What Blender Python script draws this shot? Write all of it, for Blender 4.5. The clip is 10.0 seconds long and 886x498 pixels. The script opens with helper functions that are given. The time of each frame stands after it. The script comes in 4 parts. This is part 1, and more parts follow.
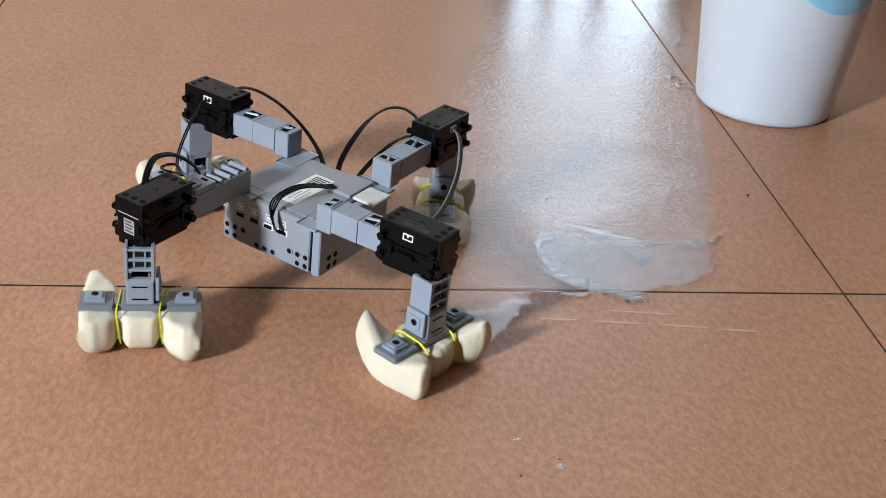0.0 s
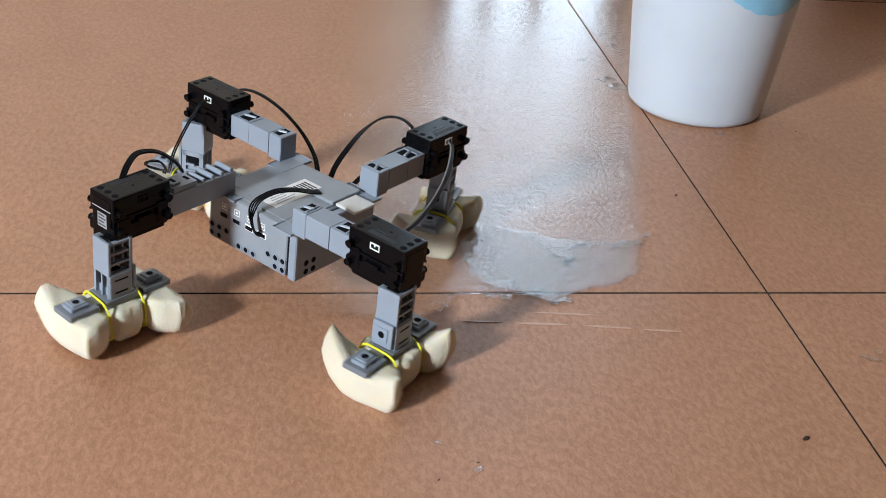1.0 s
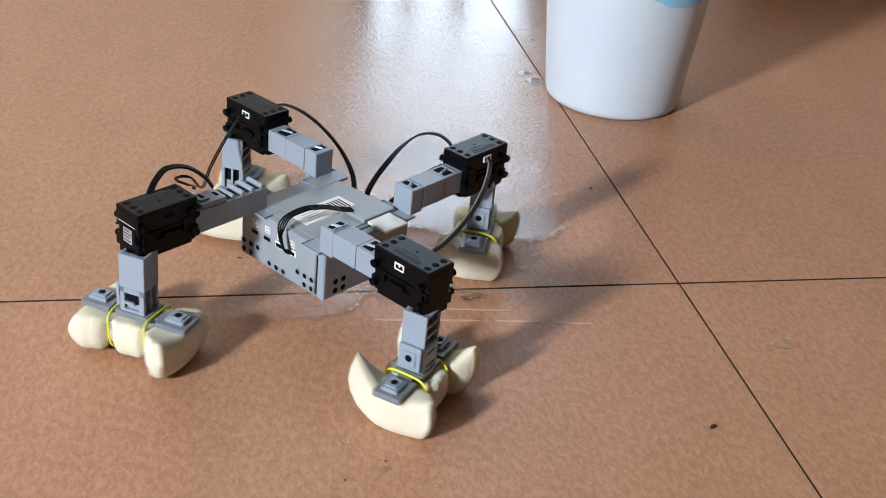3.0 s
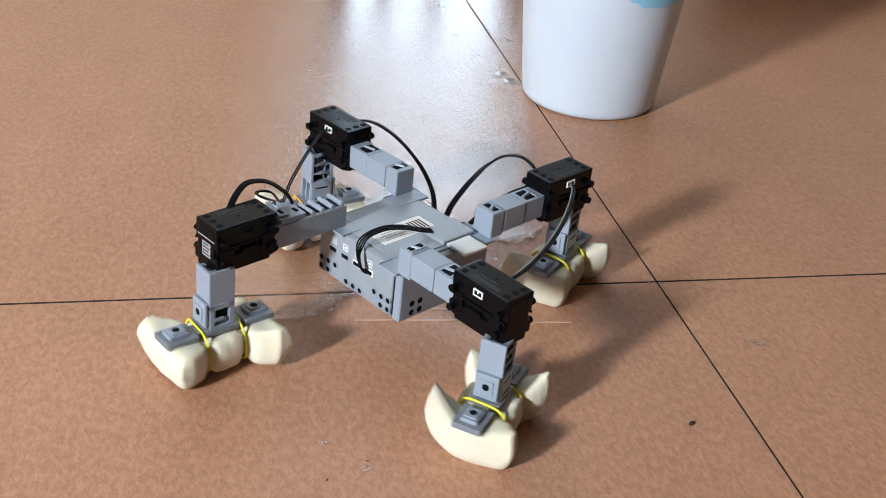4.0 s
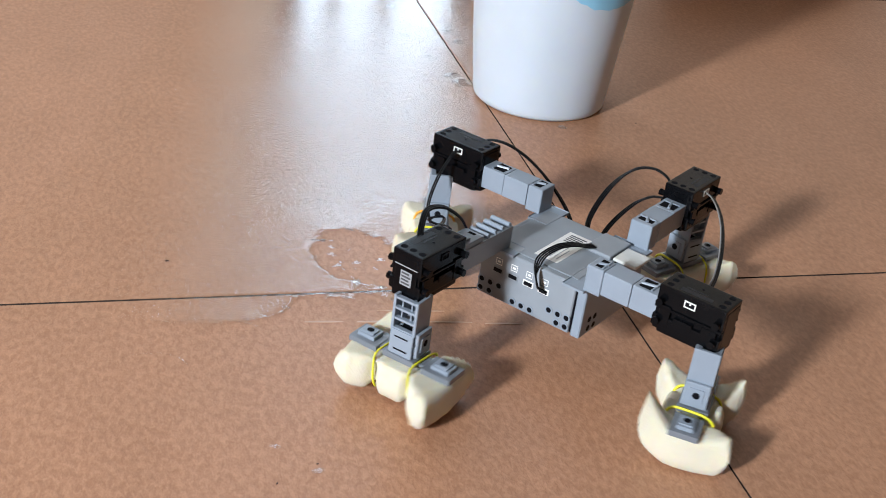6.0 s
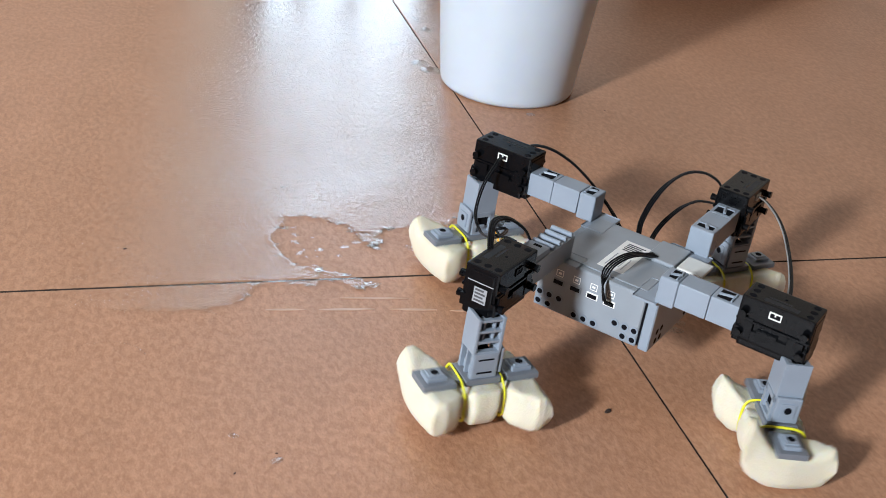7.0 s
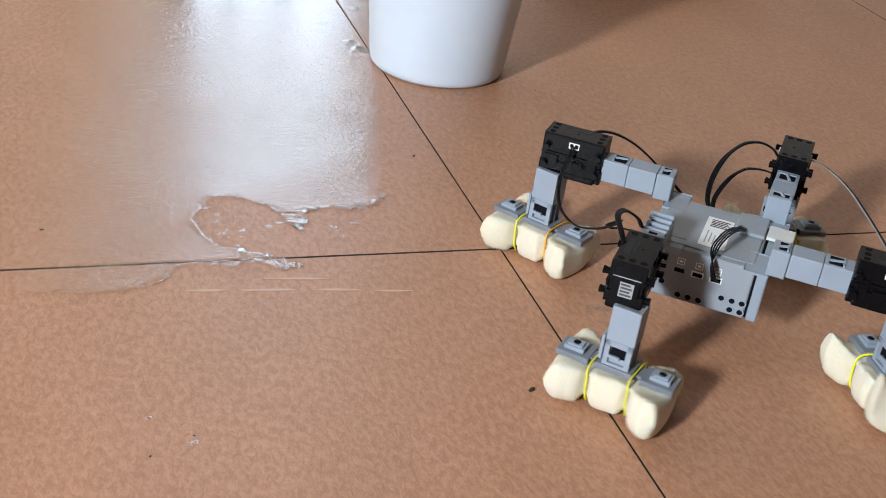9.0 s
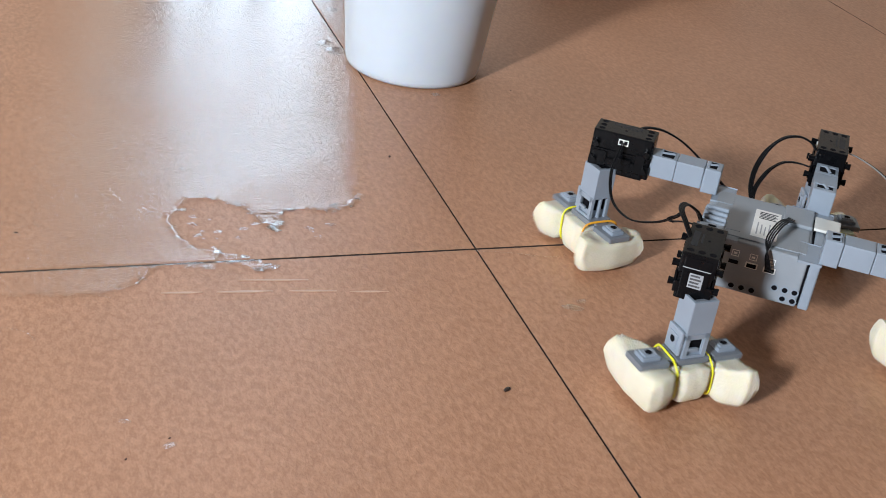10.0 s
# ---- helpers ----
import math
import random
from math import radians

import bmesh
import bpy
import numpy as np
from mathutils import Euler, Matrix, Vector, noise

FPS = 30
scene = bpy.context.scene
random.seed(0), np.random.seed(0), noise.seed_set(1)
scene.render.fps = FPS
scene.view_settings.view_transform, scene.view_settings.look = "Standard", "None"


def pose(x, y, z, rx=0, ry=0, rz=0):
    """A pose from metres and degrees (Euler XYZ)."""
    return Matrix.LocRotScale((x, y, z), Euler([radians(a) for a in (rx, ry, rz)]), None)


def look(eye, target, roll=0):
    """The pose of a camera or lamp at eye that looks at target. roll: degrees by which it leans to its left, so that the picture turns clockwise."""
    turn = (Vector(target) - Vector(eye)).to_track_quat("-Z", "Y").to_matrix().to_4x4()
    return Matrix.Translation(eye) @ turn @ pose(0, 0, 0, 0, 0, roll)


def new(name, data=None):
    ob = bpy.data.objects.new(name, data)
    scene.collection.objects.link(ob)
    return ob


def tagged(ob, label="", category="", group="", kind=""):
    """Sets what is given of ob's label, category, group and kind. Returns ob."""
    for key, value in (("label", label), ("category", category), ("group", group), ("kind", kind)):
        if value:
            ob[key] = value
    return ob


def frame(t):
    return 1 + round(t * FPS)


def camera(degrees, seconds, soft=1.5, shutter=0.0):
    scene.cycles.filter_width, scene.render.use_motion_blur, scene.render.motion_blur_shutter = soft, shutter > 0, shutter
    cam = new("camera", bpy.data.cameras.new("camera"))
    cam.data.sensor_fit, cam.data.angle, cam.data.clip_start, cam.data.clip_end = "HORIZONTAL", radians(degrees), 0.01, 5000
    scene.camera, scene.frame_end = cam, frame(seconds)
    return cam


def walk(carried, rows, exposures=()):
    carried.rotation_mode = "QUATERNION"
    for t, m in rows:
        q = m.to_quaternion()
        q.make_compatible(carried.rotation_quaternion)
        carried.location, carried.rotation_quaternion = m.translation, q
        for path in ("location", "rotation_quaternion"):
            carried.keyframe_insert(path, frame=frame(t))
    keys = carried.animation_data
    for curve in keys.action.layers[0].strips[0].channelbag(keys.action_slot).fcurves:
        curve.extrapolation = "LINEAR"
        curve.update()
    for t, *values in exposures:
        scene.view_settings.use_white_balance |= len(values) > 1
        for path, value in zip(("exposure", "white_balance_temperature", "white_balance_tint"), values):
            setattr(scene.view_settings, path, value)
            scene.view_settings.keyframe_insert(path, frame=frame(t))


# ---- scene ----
from mathutils.geometry import delaunay_2d_cdt

# ---------------------------------------------------------------- camera
cam = camera(39.969, 10.0, soft=0.7, shutter=0.3)
walk(cam, [
    (0.0, pose(-0.4504, -0.8127, 0.5005, 60.458, -4.206, -5.702)),
    (0.5, pose(-0.4323, -0.8122, 0.5048, 60.524, -4.562, -6.756)),
    (1.0, pose(-0.4225, -0.8125, 0.5040, 60.576, -4.654, -7.633)),
    (1.5, pose(-0.4121, -0.8124, 0.5034, 60.628, -4.641, -8.423)),
    (2.0, pose(-0.4046, -0.8141, 0.5032, 60.701, -4.460, -9.104)),
    (3.5, pose(-0.3897, -0.8161, 0.5069, 60.689, -4.692, -11.064)),
    (4.0, pose(-0.3957, -0.8179, 0.5063, 60.824, -4.804, -11.626)),
    (4.5, pose(-0.4007, -0.8189, 0.5062, 60.911, -5.113, -12.061)),
    (5.0, pose(-0.3979, -0.8181, 0.5074, 61.002, -5.147, -12.686)),
    (5.5, pose(-0.3985, -0.8179, 0.5111, 60.959, -5.648, -13.185)),
    (7.0, pose(-0.3824, -0.8080, 0.4933, 60.923, -6.255, -14.780)),
    (7.5, pose(-0.3763, -0.8064, 0.4887, 60.805, -6.698, -15.386)),
    (8.0, pose(-0.3695, -0.8062, 0.4865, 60.713, -6.898, -16.055)),
    (8.5, pose(-0.3659, -0.8055, 0.4832, 60.599, -7.051, -16.658)),
    (9.0, pose(-0.3655, -0.8071, 0.4857, 60.569, -7.273, -17.235)),
    (9.5, pose(-0.3650, -0.8093, 0.4861, 60.633, -7.279, -17.717)),
    (10.0, pose(-0.3632, -0.8099, 0.4899, 60.588, -7.468, -18.217)),
], exposures=[(0.0, -0.27), (2.0, -0.20), (4.0, -0.04), (10.0, -0.04)])

# ---------------------------------------------------------------- light
world = bpy.data.worlds.new("sky")
scene.world = world
world.use_nodes = True
wn = world.node_tree.nodes
sky = wn.new("ShaderNodeTexSky")
sky.sky_type = "NISHITA"
sky.sun_disc = False
sky.sun_elevation, sky.sun_rotation = radians(38), radians(230)
wn["Background"].inputs["Strength"].default_value = 0.06
world.node_tree.links.new(sky.outputs[0], wn["Background"].inputs["Color"])

# room measures
X0, X1, Y0, Y1, ZC = -2.6, 2.9, -4.2, 0.86, 3.0
# the side window through which most of the daylight comes
WY0, WY1, WZ0, WZ1 = -2.60, -1.40, 0.82, 2.02


def area_lamp(name, m, sx, sy, power, colour):
    lamp = bpy.data.lights.new(name, "AREA")
    lamp.shape, lamp.size, lamp.size_y = "RECTANGLE", sx, sy
    lamp.energy, lamp.color = power, colour
    ob = new(name, lamp)
    ob.matrix_basis = m
    return ob


area_lamp("window_daylight", look((X0 - 0.06, (WY0 + WY1) / 2, (WZ0 + WZ1) / 2), (0.0, 0.1, 0.0)), 0.28, 0.36, 212, (0.84, 0.92, 1.0))

# ---------------------------------------------------------------- materials


def material(name, colour, rough=0.5, metal=0.0, var=0.12, scale=40.0, bump=0.15, bump_scale=300.0, bump_dist=0.0004, coat=0.0, spec=0.5, sss=0.0):
    m = bpy.data.materials.new(name)
    m.use_nodes = True
    nt = m.node_tree
    n, l = nt.nodes, nt.links
    b = n["Principled BSDF"]
    b.inputs["Roughness"].default_value = rough
    b.inputs["Metallic"].default_value = metal
    b.inputs["Coat Weight"].default_value = coat
    b.inputs["Specular IOR Level"].default_value = spec
    if sss:
        b.inputs["Subsurface Weight"].default_value = sss
        b.inputs["Subsurface Radius"].default_value = (0.006, 0.004, 0.002)
        b.inputs["Subsurface Scale"].default_value = 1.0
    tc = n.new("ShaderNodeTexCoord")
    big = n.new("ShaderNodeTexNoise")
    big.inputs["Scale"].default_value = scale
    big.inputs["Detail"].default_value = 5.0
    l.new(tc.outputs["Object"], big.inputs["Vector"])
    ramp = n.new("ShaderNodeValToRGB")
    c = Vector(colour[:3])
    lo, hi = c * (1 - var), c * (1 + var)
    ramp.color_ramp.elements[0].position, ramp.color_ramp.elements[1].position = 0.3, 0.7
    ramp.color_ramp.elements[0].color = (*lo, 1)
    ramp.color_ramp.elements[1].color = (*hi, 1)
    l.new(big.outputs["Fac"], ramp.inputs["Fac"])
    l.new(ramp.outputs["Color"], b.inputs["Base Color"])
    fine = n.new("ShaderNodeTexNoise")
    fine.inputs["Scale"].default_value = bump_scale
    fine.inputs["Detail"].default_value = 4.0
    l.new(tc.outputs["Object"], fine.inputs["Vector"])
    bp = n.new("ShaderNodeBump")
    bp.inputs["Strength"].default_value = bump
    bp.inputs["Distance"].default_value = bump_dist
    l.new(fine.outputs["Fac"], bp.inputs["Height"])
    l.new(bp.outputs["Normal"], b.inputs["Normal"])
    mr = n.new("ShaderNodeMapRange")
    mr.inputs["To Min"].default_value = max(0.02, rough - 0.08)
    mr.inputs["To Max"].default_value = min(1.0, rough + 0.08)
    l.new(big.outputs["Fac"], mr.inputs["Value"])
    l.new(mr.outputs["Result"], b.inputs["Roughness"])
    return m


def floor_material():
    m = bpy.data.materials.new("brown_tile")
    m.use_nodes = True
    nt = m.node_tree
    n, l = nt.nodes, nt.links
    b = n["Principled BSDF"]
    geo = n.new("ShaderNodeNewGeometry")
    cloud = n.new("ShaderNodeTexNoise")
    cloud.inputs["Scale"].default_value, cloud.inputs["Detail"].default_value = 9.0, 6.0
    mott = n.new("ShaderNodeTexNoise")
    mott.inputs["Scale"].default_value, mott.inputs["Detail"].default_value, mott.inputs["Distortion"].default_value = 165.0, 6.0, 0.5
    grain = n.new("ShaderNodeTexNoise")
    grain.inputs["Scale"].default_value, grain.inputs["Detail"].default_value = 480.0, 4.0
    mp = n.new("ShaderNodeMapping")
    mp.inputs["Scale"].default_value, mp.inputs["Rotation"].default_value = (1.5, 0.8, 1.0), (0, 0, radians(14))
    l.new(geo.outputs["Position"], mp.inputs["Vector"])
    for x in (cloud, mott, grain):
        l.new(mp.outputs[0], x.inputs["Vector"])
    ra = n.new("ShaderNodeValToRGB")
    ra.color_ramp.elements[0].position, ra.color_ramp.elements[1].position = 0.36, 0.66
    ra.color_ramp.elements[0].color, ra.color_ramp.elements[1].color = (0.400, 0.193, 0.107, 1), (0.515, 0.268, 0.157, 1)
    l.new(mott.outputs["Fac"], ra.inputs["Fac"])
    mul = n.new("ShaderNodeMixRGB")
    mul.blend_type = "MULTIPLY"
    mul.inputs["Fac"].default_value = 1.0
    rc = n.new("ShaderNodeValToRGB")
    rc.color_ramp.elements[0].position, rc.color_ramp.elements[1].position = 0.3, 0.7
    rc.color_ramp.elements[0].color, rc.color_ramp.elements[1].color = (0.90, 0.89, 0.87, 1), (1.0, 1.0, 1.0, 1)
    l.new(cloud.outputs["Fac"], rc.inputs["Fac"])
    rg = n.new("ShaderNodeValToRGB")
    rg.color_ramp.elements[0].position, rg.color_ramp.elements[1].position = 0.3, 0.7
    rg.color_ramp.elements[0].color, rg.color_ramp.elements[1].color = (0.86, 0.85, 0.84, 1), (1.06, 1.06, 1.06, 1)
    l.new(grain.outputs["Fac"], rg.inputs["Fac"])
    fleck = n.new("ShaderNodeMixRGB")
    fleck.blend_type = "MULTIPLY"
    fleck.inputs["Fac"].default_value = 1.0
    l.new(ra.outputs["Color"], fleck.inputs["Color1"])
    l.new(rg.outputs["Color"], fleck.inputs["Color2"])
    l.new(fleck.outputs["Color"], mul.inputs["Color1"])
    l.new(rc.outputs["Color"], mul.inputs["Color2"])
    l.new(mul.outputs["Color"], b.inputs["Base Color"])
    add = n.new("ShaderNodeMath")
    add.operation = "MULTIPLY_ADD"
    add.inputs[1].default_value = 0.35
    l.new(grain.outputs["Fac"], add.inputs[0])
    l.new(mott.outputs["Fac"], add.inputs[2])
    bp = n.new("ShaderNodeBump")
    bp.inputs["Strength"].default_value, bp.inputs["Distance"].default_value = 0.25, 0.0012
    l.new(add.outputs[0], bp.inputs["Height"])
    l.new(bp.outputs["Normal"], b.inputs["Normal"])
    b.inputs["Roughness"].default_value = 0.42
    b.inputs["Specular IOR Level"].default_value = 0.45
    return m


def water_material(name="water", rough=0.05, strength=0.9):
    m = bpy.data.materials.new(name)
    m.use_nodes = True
    nt = m.node_tree
    n, l = nt.nodes, nt.links
    n.remove(n["Principled BSDF"])
    out = n["Material Output"]
    tr = n.new("ShaderNodeBsdfTransparent")
    tr.inputs["Color"].default_value = (0.99, 0.99, 0.985, 1)
    gl = n.new("ShaderNodeBsdfAnisotropic")
    gl.inputs["Roughness"].default_value = rough
    # share of gloss of a water surface, rising towards grazing view
    fr = n.new("ShaderNodeLayerWeight")
    fr.inputs["Blend"].default_value = 0.5
    p5 = n.new("ShaderNodeMath")
    p5.operation = "POWER"
    p5.inputs[1].default_value = 3.2
    l.new(fr.outputs["Facing"], p5.inputs[0])
    sch = n.new("ShaderNodeMath")
    sch.operation = "MULTIPLY_ADD"
    sch.use_clamp = True
    sch.inputs[1].default_value, sch.inputs[2].default_value = 0.97, 0.025
    l.new(p5.outputs[0], sch.inputs[0])
    # the film's gloss is masked off to the west, hiding the wall's reflection
    place = n.new("ShaderNodeNewGeometry")
    sep = n.new("ShaderNodeSeparateXYZ")
    l.new(place.outputs["Position"], sep.inputs[0])
    slant = n.new("ShaderNodeMath")
    slant.operation = "MULTIPLY_ADD"
    slant.inputs[1].default_value = -0.145
    l.new(sep.outputs["Y"], slant.inputs[0])
    l.new(sep.outputs["X"], slant.inputs[2])
    thin = n.new("ShaderNodeMapRange")
    thin.interpolation_type = "SMOOTHSTEP"
    thin.inputs["From Min"].default_value, thin.inputs["From Max"].default_value = -0.41, -0.30
    l.new(slant.outputs[0], thin.inputs["Value"])
    # and, past the doorway's mirror image, towards its east side
    slant_e = n.new("ShaderNodeMath")
    slant_e.operation = "MULTIPLY_ADD"
    slant_e.inputs[1].default_value = -0.27
    l.new(sep.outputs["Y"], slant_e.inputs[0])
    l.new(sep.outputs["X"], slant_e.inputs[2])
    fade_e = n.new("ShaderNodeMapRange")
    fade_e.interpolation_type = "SMOOTHSTEP"
    fade_e.inputs["From Min"].default_value, fade_e.inputs["From Max"].default_value = -0.098, -0.130
    l.new(slant_e.outputs[0], fade_e.inputs["Value"])
    both = n.new("ShaderNodeMath")
    both.operation = "MULTIPLY"
    l.new(thin.outputs["Result"], both.inputs[0])
    if name == "water":
        l.new(fade_e.outputs["Result"], both.inputs[1])
    else:
        both.inputs[1].default_value = 1.0
    wet = n.new("ShaderNodeMath")
    wet.operation = "MULTIPLY"
    l.new(sch.outputs[0], wet.inputs[0])
    l.new(both.outputs[0], wet.inputs[1])
    mix = n.new("ShaderNodeMixShader")
    l.new(wet.outputs[0], mix.inputs[0])
    l.new(tr.outputs[0], mix.inputs[1])
    l.new(gl.outputs[0], mix.inputs[2])
    l.new(mix.outputs[0], out.inputs["Surface"])
    geo = n.new("ShaderNodeNewGeometry")
    a = n.new("ShaderNodeTexNoise")
    a.inputs["Scale"].default_value, a.inputs["Detail"].default_value, a.inputs["Distortion"].default_value = 300.0, 2.5, 0.4
    c = n.new("ShaderNodeTexNoise")
    c.inputs["Scale"].default_value, c.inputs["Detail"].default_value = 600.0, 2.0
    l.new(geo.outputs["Position"], a.inputs["Vector"])
    l.new(geo.outputs["Position"], c.inputs["Vector"])
    s = n.new("ShaderNodeMath")
    s.operation = "MULTIPLY_ADD"
    s.inputs[1].default_value = 0.35
    l.new(c.outputs["Fac"], s.inputs[0])
    l.new(a.outputs["Fac"], s.inputs[2])
    bp = n.new("ShaderNodeBump")
    bp.inputs["Strength"].default_value, bp.inputs["Distance"].default_value = strength, 0.0010
    l.new(s.outputs[0], bp.inputs["Height"])
    for x in (gl, fr):
        l.new(bp.outputs["Normal"], x.inputs["Normal"])
    return m


def daylight_material():
    """Hazy outdoor light: dim ground below, brighter sky above."""
    m = bpy.data.materials.new("daylight_outside")
    m.use_nodes = True
    n, l = m.node_tree.nodes, m.node_tree.links
    n.remove(n["Principled BSDF"])
    e = n.new("ShaderNodeEmission")
    e.inputs["Color"].default_value = (0.66, 0.83, 1.0, 1)
    geo = n.new("ShaderNodeNewGeometry")
    sep = n.new("ShaderNodeSeparateXYZ")
    l.new(geo.outputs["Position"], sep.inputs[0])
    mr = n.new("ShaderNodeMapRange")
    mr.inputs["From Min"].default_value, mr.inputs["From Max"].default_value = 0.3, 1.5
    mr.inputs["To Min"].default_value, mr.inputs["To Max"].default_value = 4.1, 4.4
    l.new(sep.outputs["Z"], mr.inputs["Value"])
    l.new(mr.outputs["Result"], e.inputs["Strength"])
    l.new(e.outputs[0], n["Material Output"].inputs["Surface"])
    return m


M_TILE = floor_material()
M_GROUT = material("dark_grout", (0.034, 0.02, 0.014), 0.9, var=0.3, scale=60)
# unseen walls and ceiling: dark to cut fill, far wall pale as a reflector
M_WALL = material("dim_tan_wall", (0.11, 0.082, 0.06), 0.85, var=0.05, scale=3, bump=0.1, bump_scale=120)
M_WALLFAR = material("cream_reflector_wall", (0.80, 0.73, 0.64), 0.85, var=0.05, scale=3, bump=0.1, bump_scale=120)
M_CEIL = material("dim_beige_ceiling", (0.17, 0.155, 0.135), 0.9, var=0.03, scale=3)
M_FRAME = material("dark_window_frame", (0.09, 0.06, 0.045), 0.5, var=0.1, scale=20)
M_GREY = material("light_grey_plastic", (0.24, 0.28, 0.335), 0.38, var=0.04, scale=60, bump=0.06, bump_scale=900, bump_dist=0.0002)
M_GREY2 = material("mid_grey_plastic", (0.245, 0.27, 0.30), 0.36, var=0.05, scale=60, bump=0.06, bump_scale=900, bump_dist=0.0002)
M_FOOTGREY = material("slate_grey_plastic", (0.155, 0.17, 0.195), 0.36, var=0.07, scale=80, bump=0.06, bump_scale=900, bump_dist=0.0002)
M_BLACK = material("black_plastic", (0.0030, 0.0032, 0.0040), 0.19, var=0.2, scale=80, bump=0.08, bump_scale=1100, bump_dist=0.0001, spec=0.12)
# near-black caps and fills that paint in the shade of holes, slots, gaps
M_HOLE_SHADE = material("painted_hole_shade", (0.006, 0.006, 0.008), 0.7, var=0.1, spec=0.05)
M_WHITE = material("white_connector", (0.80, 0.80, 0.78), 0.4, var=0.03)
M_GLARE = material("glossy_plastic_painted_glare", (0.60, 0.60, 0.57), 0.22, var=0.06, scale=60, bump=0.1, bump_scale=300, bump_dist=0.0003)
M_PAPER = material("white_paper_label", (0.74, 0.73, 0.71), 0.6, var=0.05, scale=90)
M_INK = material("dark_print", (0.05, 0.05, 0.055), 0.6, var=0.1)
M_INKGREY = material("faint_grey_print", (0.30, 0.31, 0.33), 0.5, var=0.1)
M_SPONGE = material("cream_sponge", (0.63, 0.585, 0.465), 0.95, var=0.05, scale=30, bump=0.5, bump_scale=650, bump_dist=0.0009, spec=0.05, sss=0.5)
M_YELLOW = material("yellow_rubber", (0.72, 0.68, 0.03), 0.45, var=0.08)
M_ORANGE = material("orange_rubber", (0.80, 0.36, 0.03), 0.45, var=0.08)
M_INKDIM = material("dim_print", (0.016, 0.017, 0.02), 0.45, var=0.1, spec=0.15)
M_CABLE = material("black_cable", (0.006, 0.006, 0.007), 0.4, var=0.1, spec=0.12)
M_CABLEW = material("pale_cable", (0.22, 0.215, 0.21), 0.4, var=0.1)
M_BUCKET = material("white_bucket_plastic", (0.55, 0.615, 0.69), 0.36, var=0.03, scale=14, bump=0.08, bump_scale=60, bump_dist=0.0006, sss=0.2)
M_BLUE = material("blue_print", (0.26, 0.56, 0.76), 0.4, var=0.10, scale=25)
M_SEED = material("dark_crumb", (0.03, 0.015, 0.01), 0.7, var=0.2)
M_WATER = water_material()
M_DROP = water_material("water_drop", 0.02, 0.05)
M_STREAK = material("drying_streak", (0.50, 0.32, 0.225), 0.35, var=0.1)
M_OUT = daylight_material()

# ---------------------------------------------------------------- mesh tools


def mesh_from(bm, name, mat, smooth=False):
    me = bpy.data.meshes.new(name)
    bmesh.ops.recalc_face_normals(bm, faces=bm.faces)
    if smooth:
        for fc in bm.faces:
            fc.smooth = True
    bm.to_mesh(me)
    bm.free()
    for m in (mat if isinstance(mat, (list, tuple)) else [mat]):
        me.materials.append(m)
    return me


def part(name, bm, mat, parent=None, label="", smooth=False, m=None):
    ob = new(name, mesh_from(bm, name, mat, smooth))
    if parent is not None:
        ob.parent = parent
    if m is not None:
        ob.matrix_basis = m
    if label:
        tagged(ob, label)
    return ob


def add_box(bm, x0, x1, y0, y1, z0, z1, bevel=0.0, seg=2):
    v = [bm.verts.new(p) for p in ((x0, y0, z0), (x1, y0, z0), (x1, y1, z0), (x0, y1, z0), (x0, y0, z1), (x1, y0, z1), (x1, y1, z1), (x0, y1, z1))]
    fs = [bm.faces.new([v[i] for i in q]) for q in ((3, 2, 1, 0), (4, 5, 6, 7), (0, 1, 5, 4), (1, 2, 6, 5), (2, 3, 7, 6), (3, 0, 4, 7))]
    if bevel:
        es = list({e for fc in fs for e in fc.edges})
        bmesh.ops.bevel(bm, geom=es, offset=bevel, segments=seg, profile=0.7, affect="EDGES")


def box(x0, x1, y0, y1, z0, z1, bevel=0.0, seg=2):
    bm = bmesh.new()
    add_box(bm, x0, x1, y0, y1, z0, z1, bevel, seg)
    return bm


def add_cyl(bm, p, q, r, n=14, r2=None):
    p, q = Vector(p), Vector(q)
    d = q - p
    m = Matrix.Translation((p + q) / 2) @ d.to_track_quat("Z", "Y").to_matrix().to_4x4()
    bmesh.ops.create_cone(bm, cap_ends=True, segments=n, radius1=r, radius2=r if r2 is None else r2, depth=d.length, matrix=m)


def add_ring(bm, c, axis, r_in, r_out, depth, n=14):
    """A ring round an open hole: its front lip, its bore and its floor."""
    m = Matrix.Translation(c) @ Vector(axis).to_track_quat("Z", "Y").to_matrix().to_4x4()
    loops = []
    for r, z in ((r_out, 0.0), (r_out, 0.0004), (r_in, 0.0004), (r_in, -depth)):
        loops.append([bm.verts.new(m @ Vector((r * math.cos(2 * math.pi * k / n), r * math.sin(2 * math.pi * k / n), z))) for k in range(n)])
    for a, b in zip(loops, loops[1:]):
        for k in range(n):
            bm.faces.new((a[k], a[(k + 1) % n], b[(k + 1) % n], b[k]))


def smooth_path(pts, n=8):
    pts = [Vector(p) for p in pts]
    ext = [2 * pts[0] - pts[1]] + pts + [2 * pts[-1] - pts[-2]]
    out = []
    for i in range(1, len(ext) - 2):
        a, b, c, d = ext[i - 1:i + 3]
        for k in range(n):
            t = k / n
            out.append(0.5 * ((2 * b) + (c - a) * t + (2 * a - 5 * b + 4 * c - d) * t * t + (3 * b - a - 3 * c + d) * t ** 3))
    out.append(pts[-1])
    return out


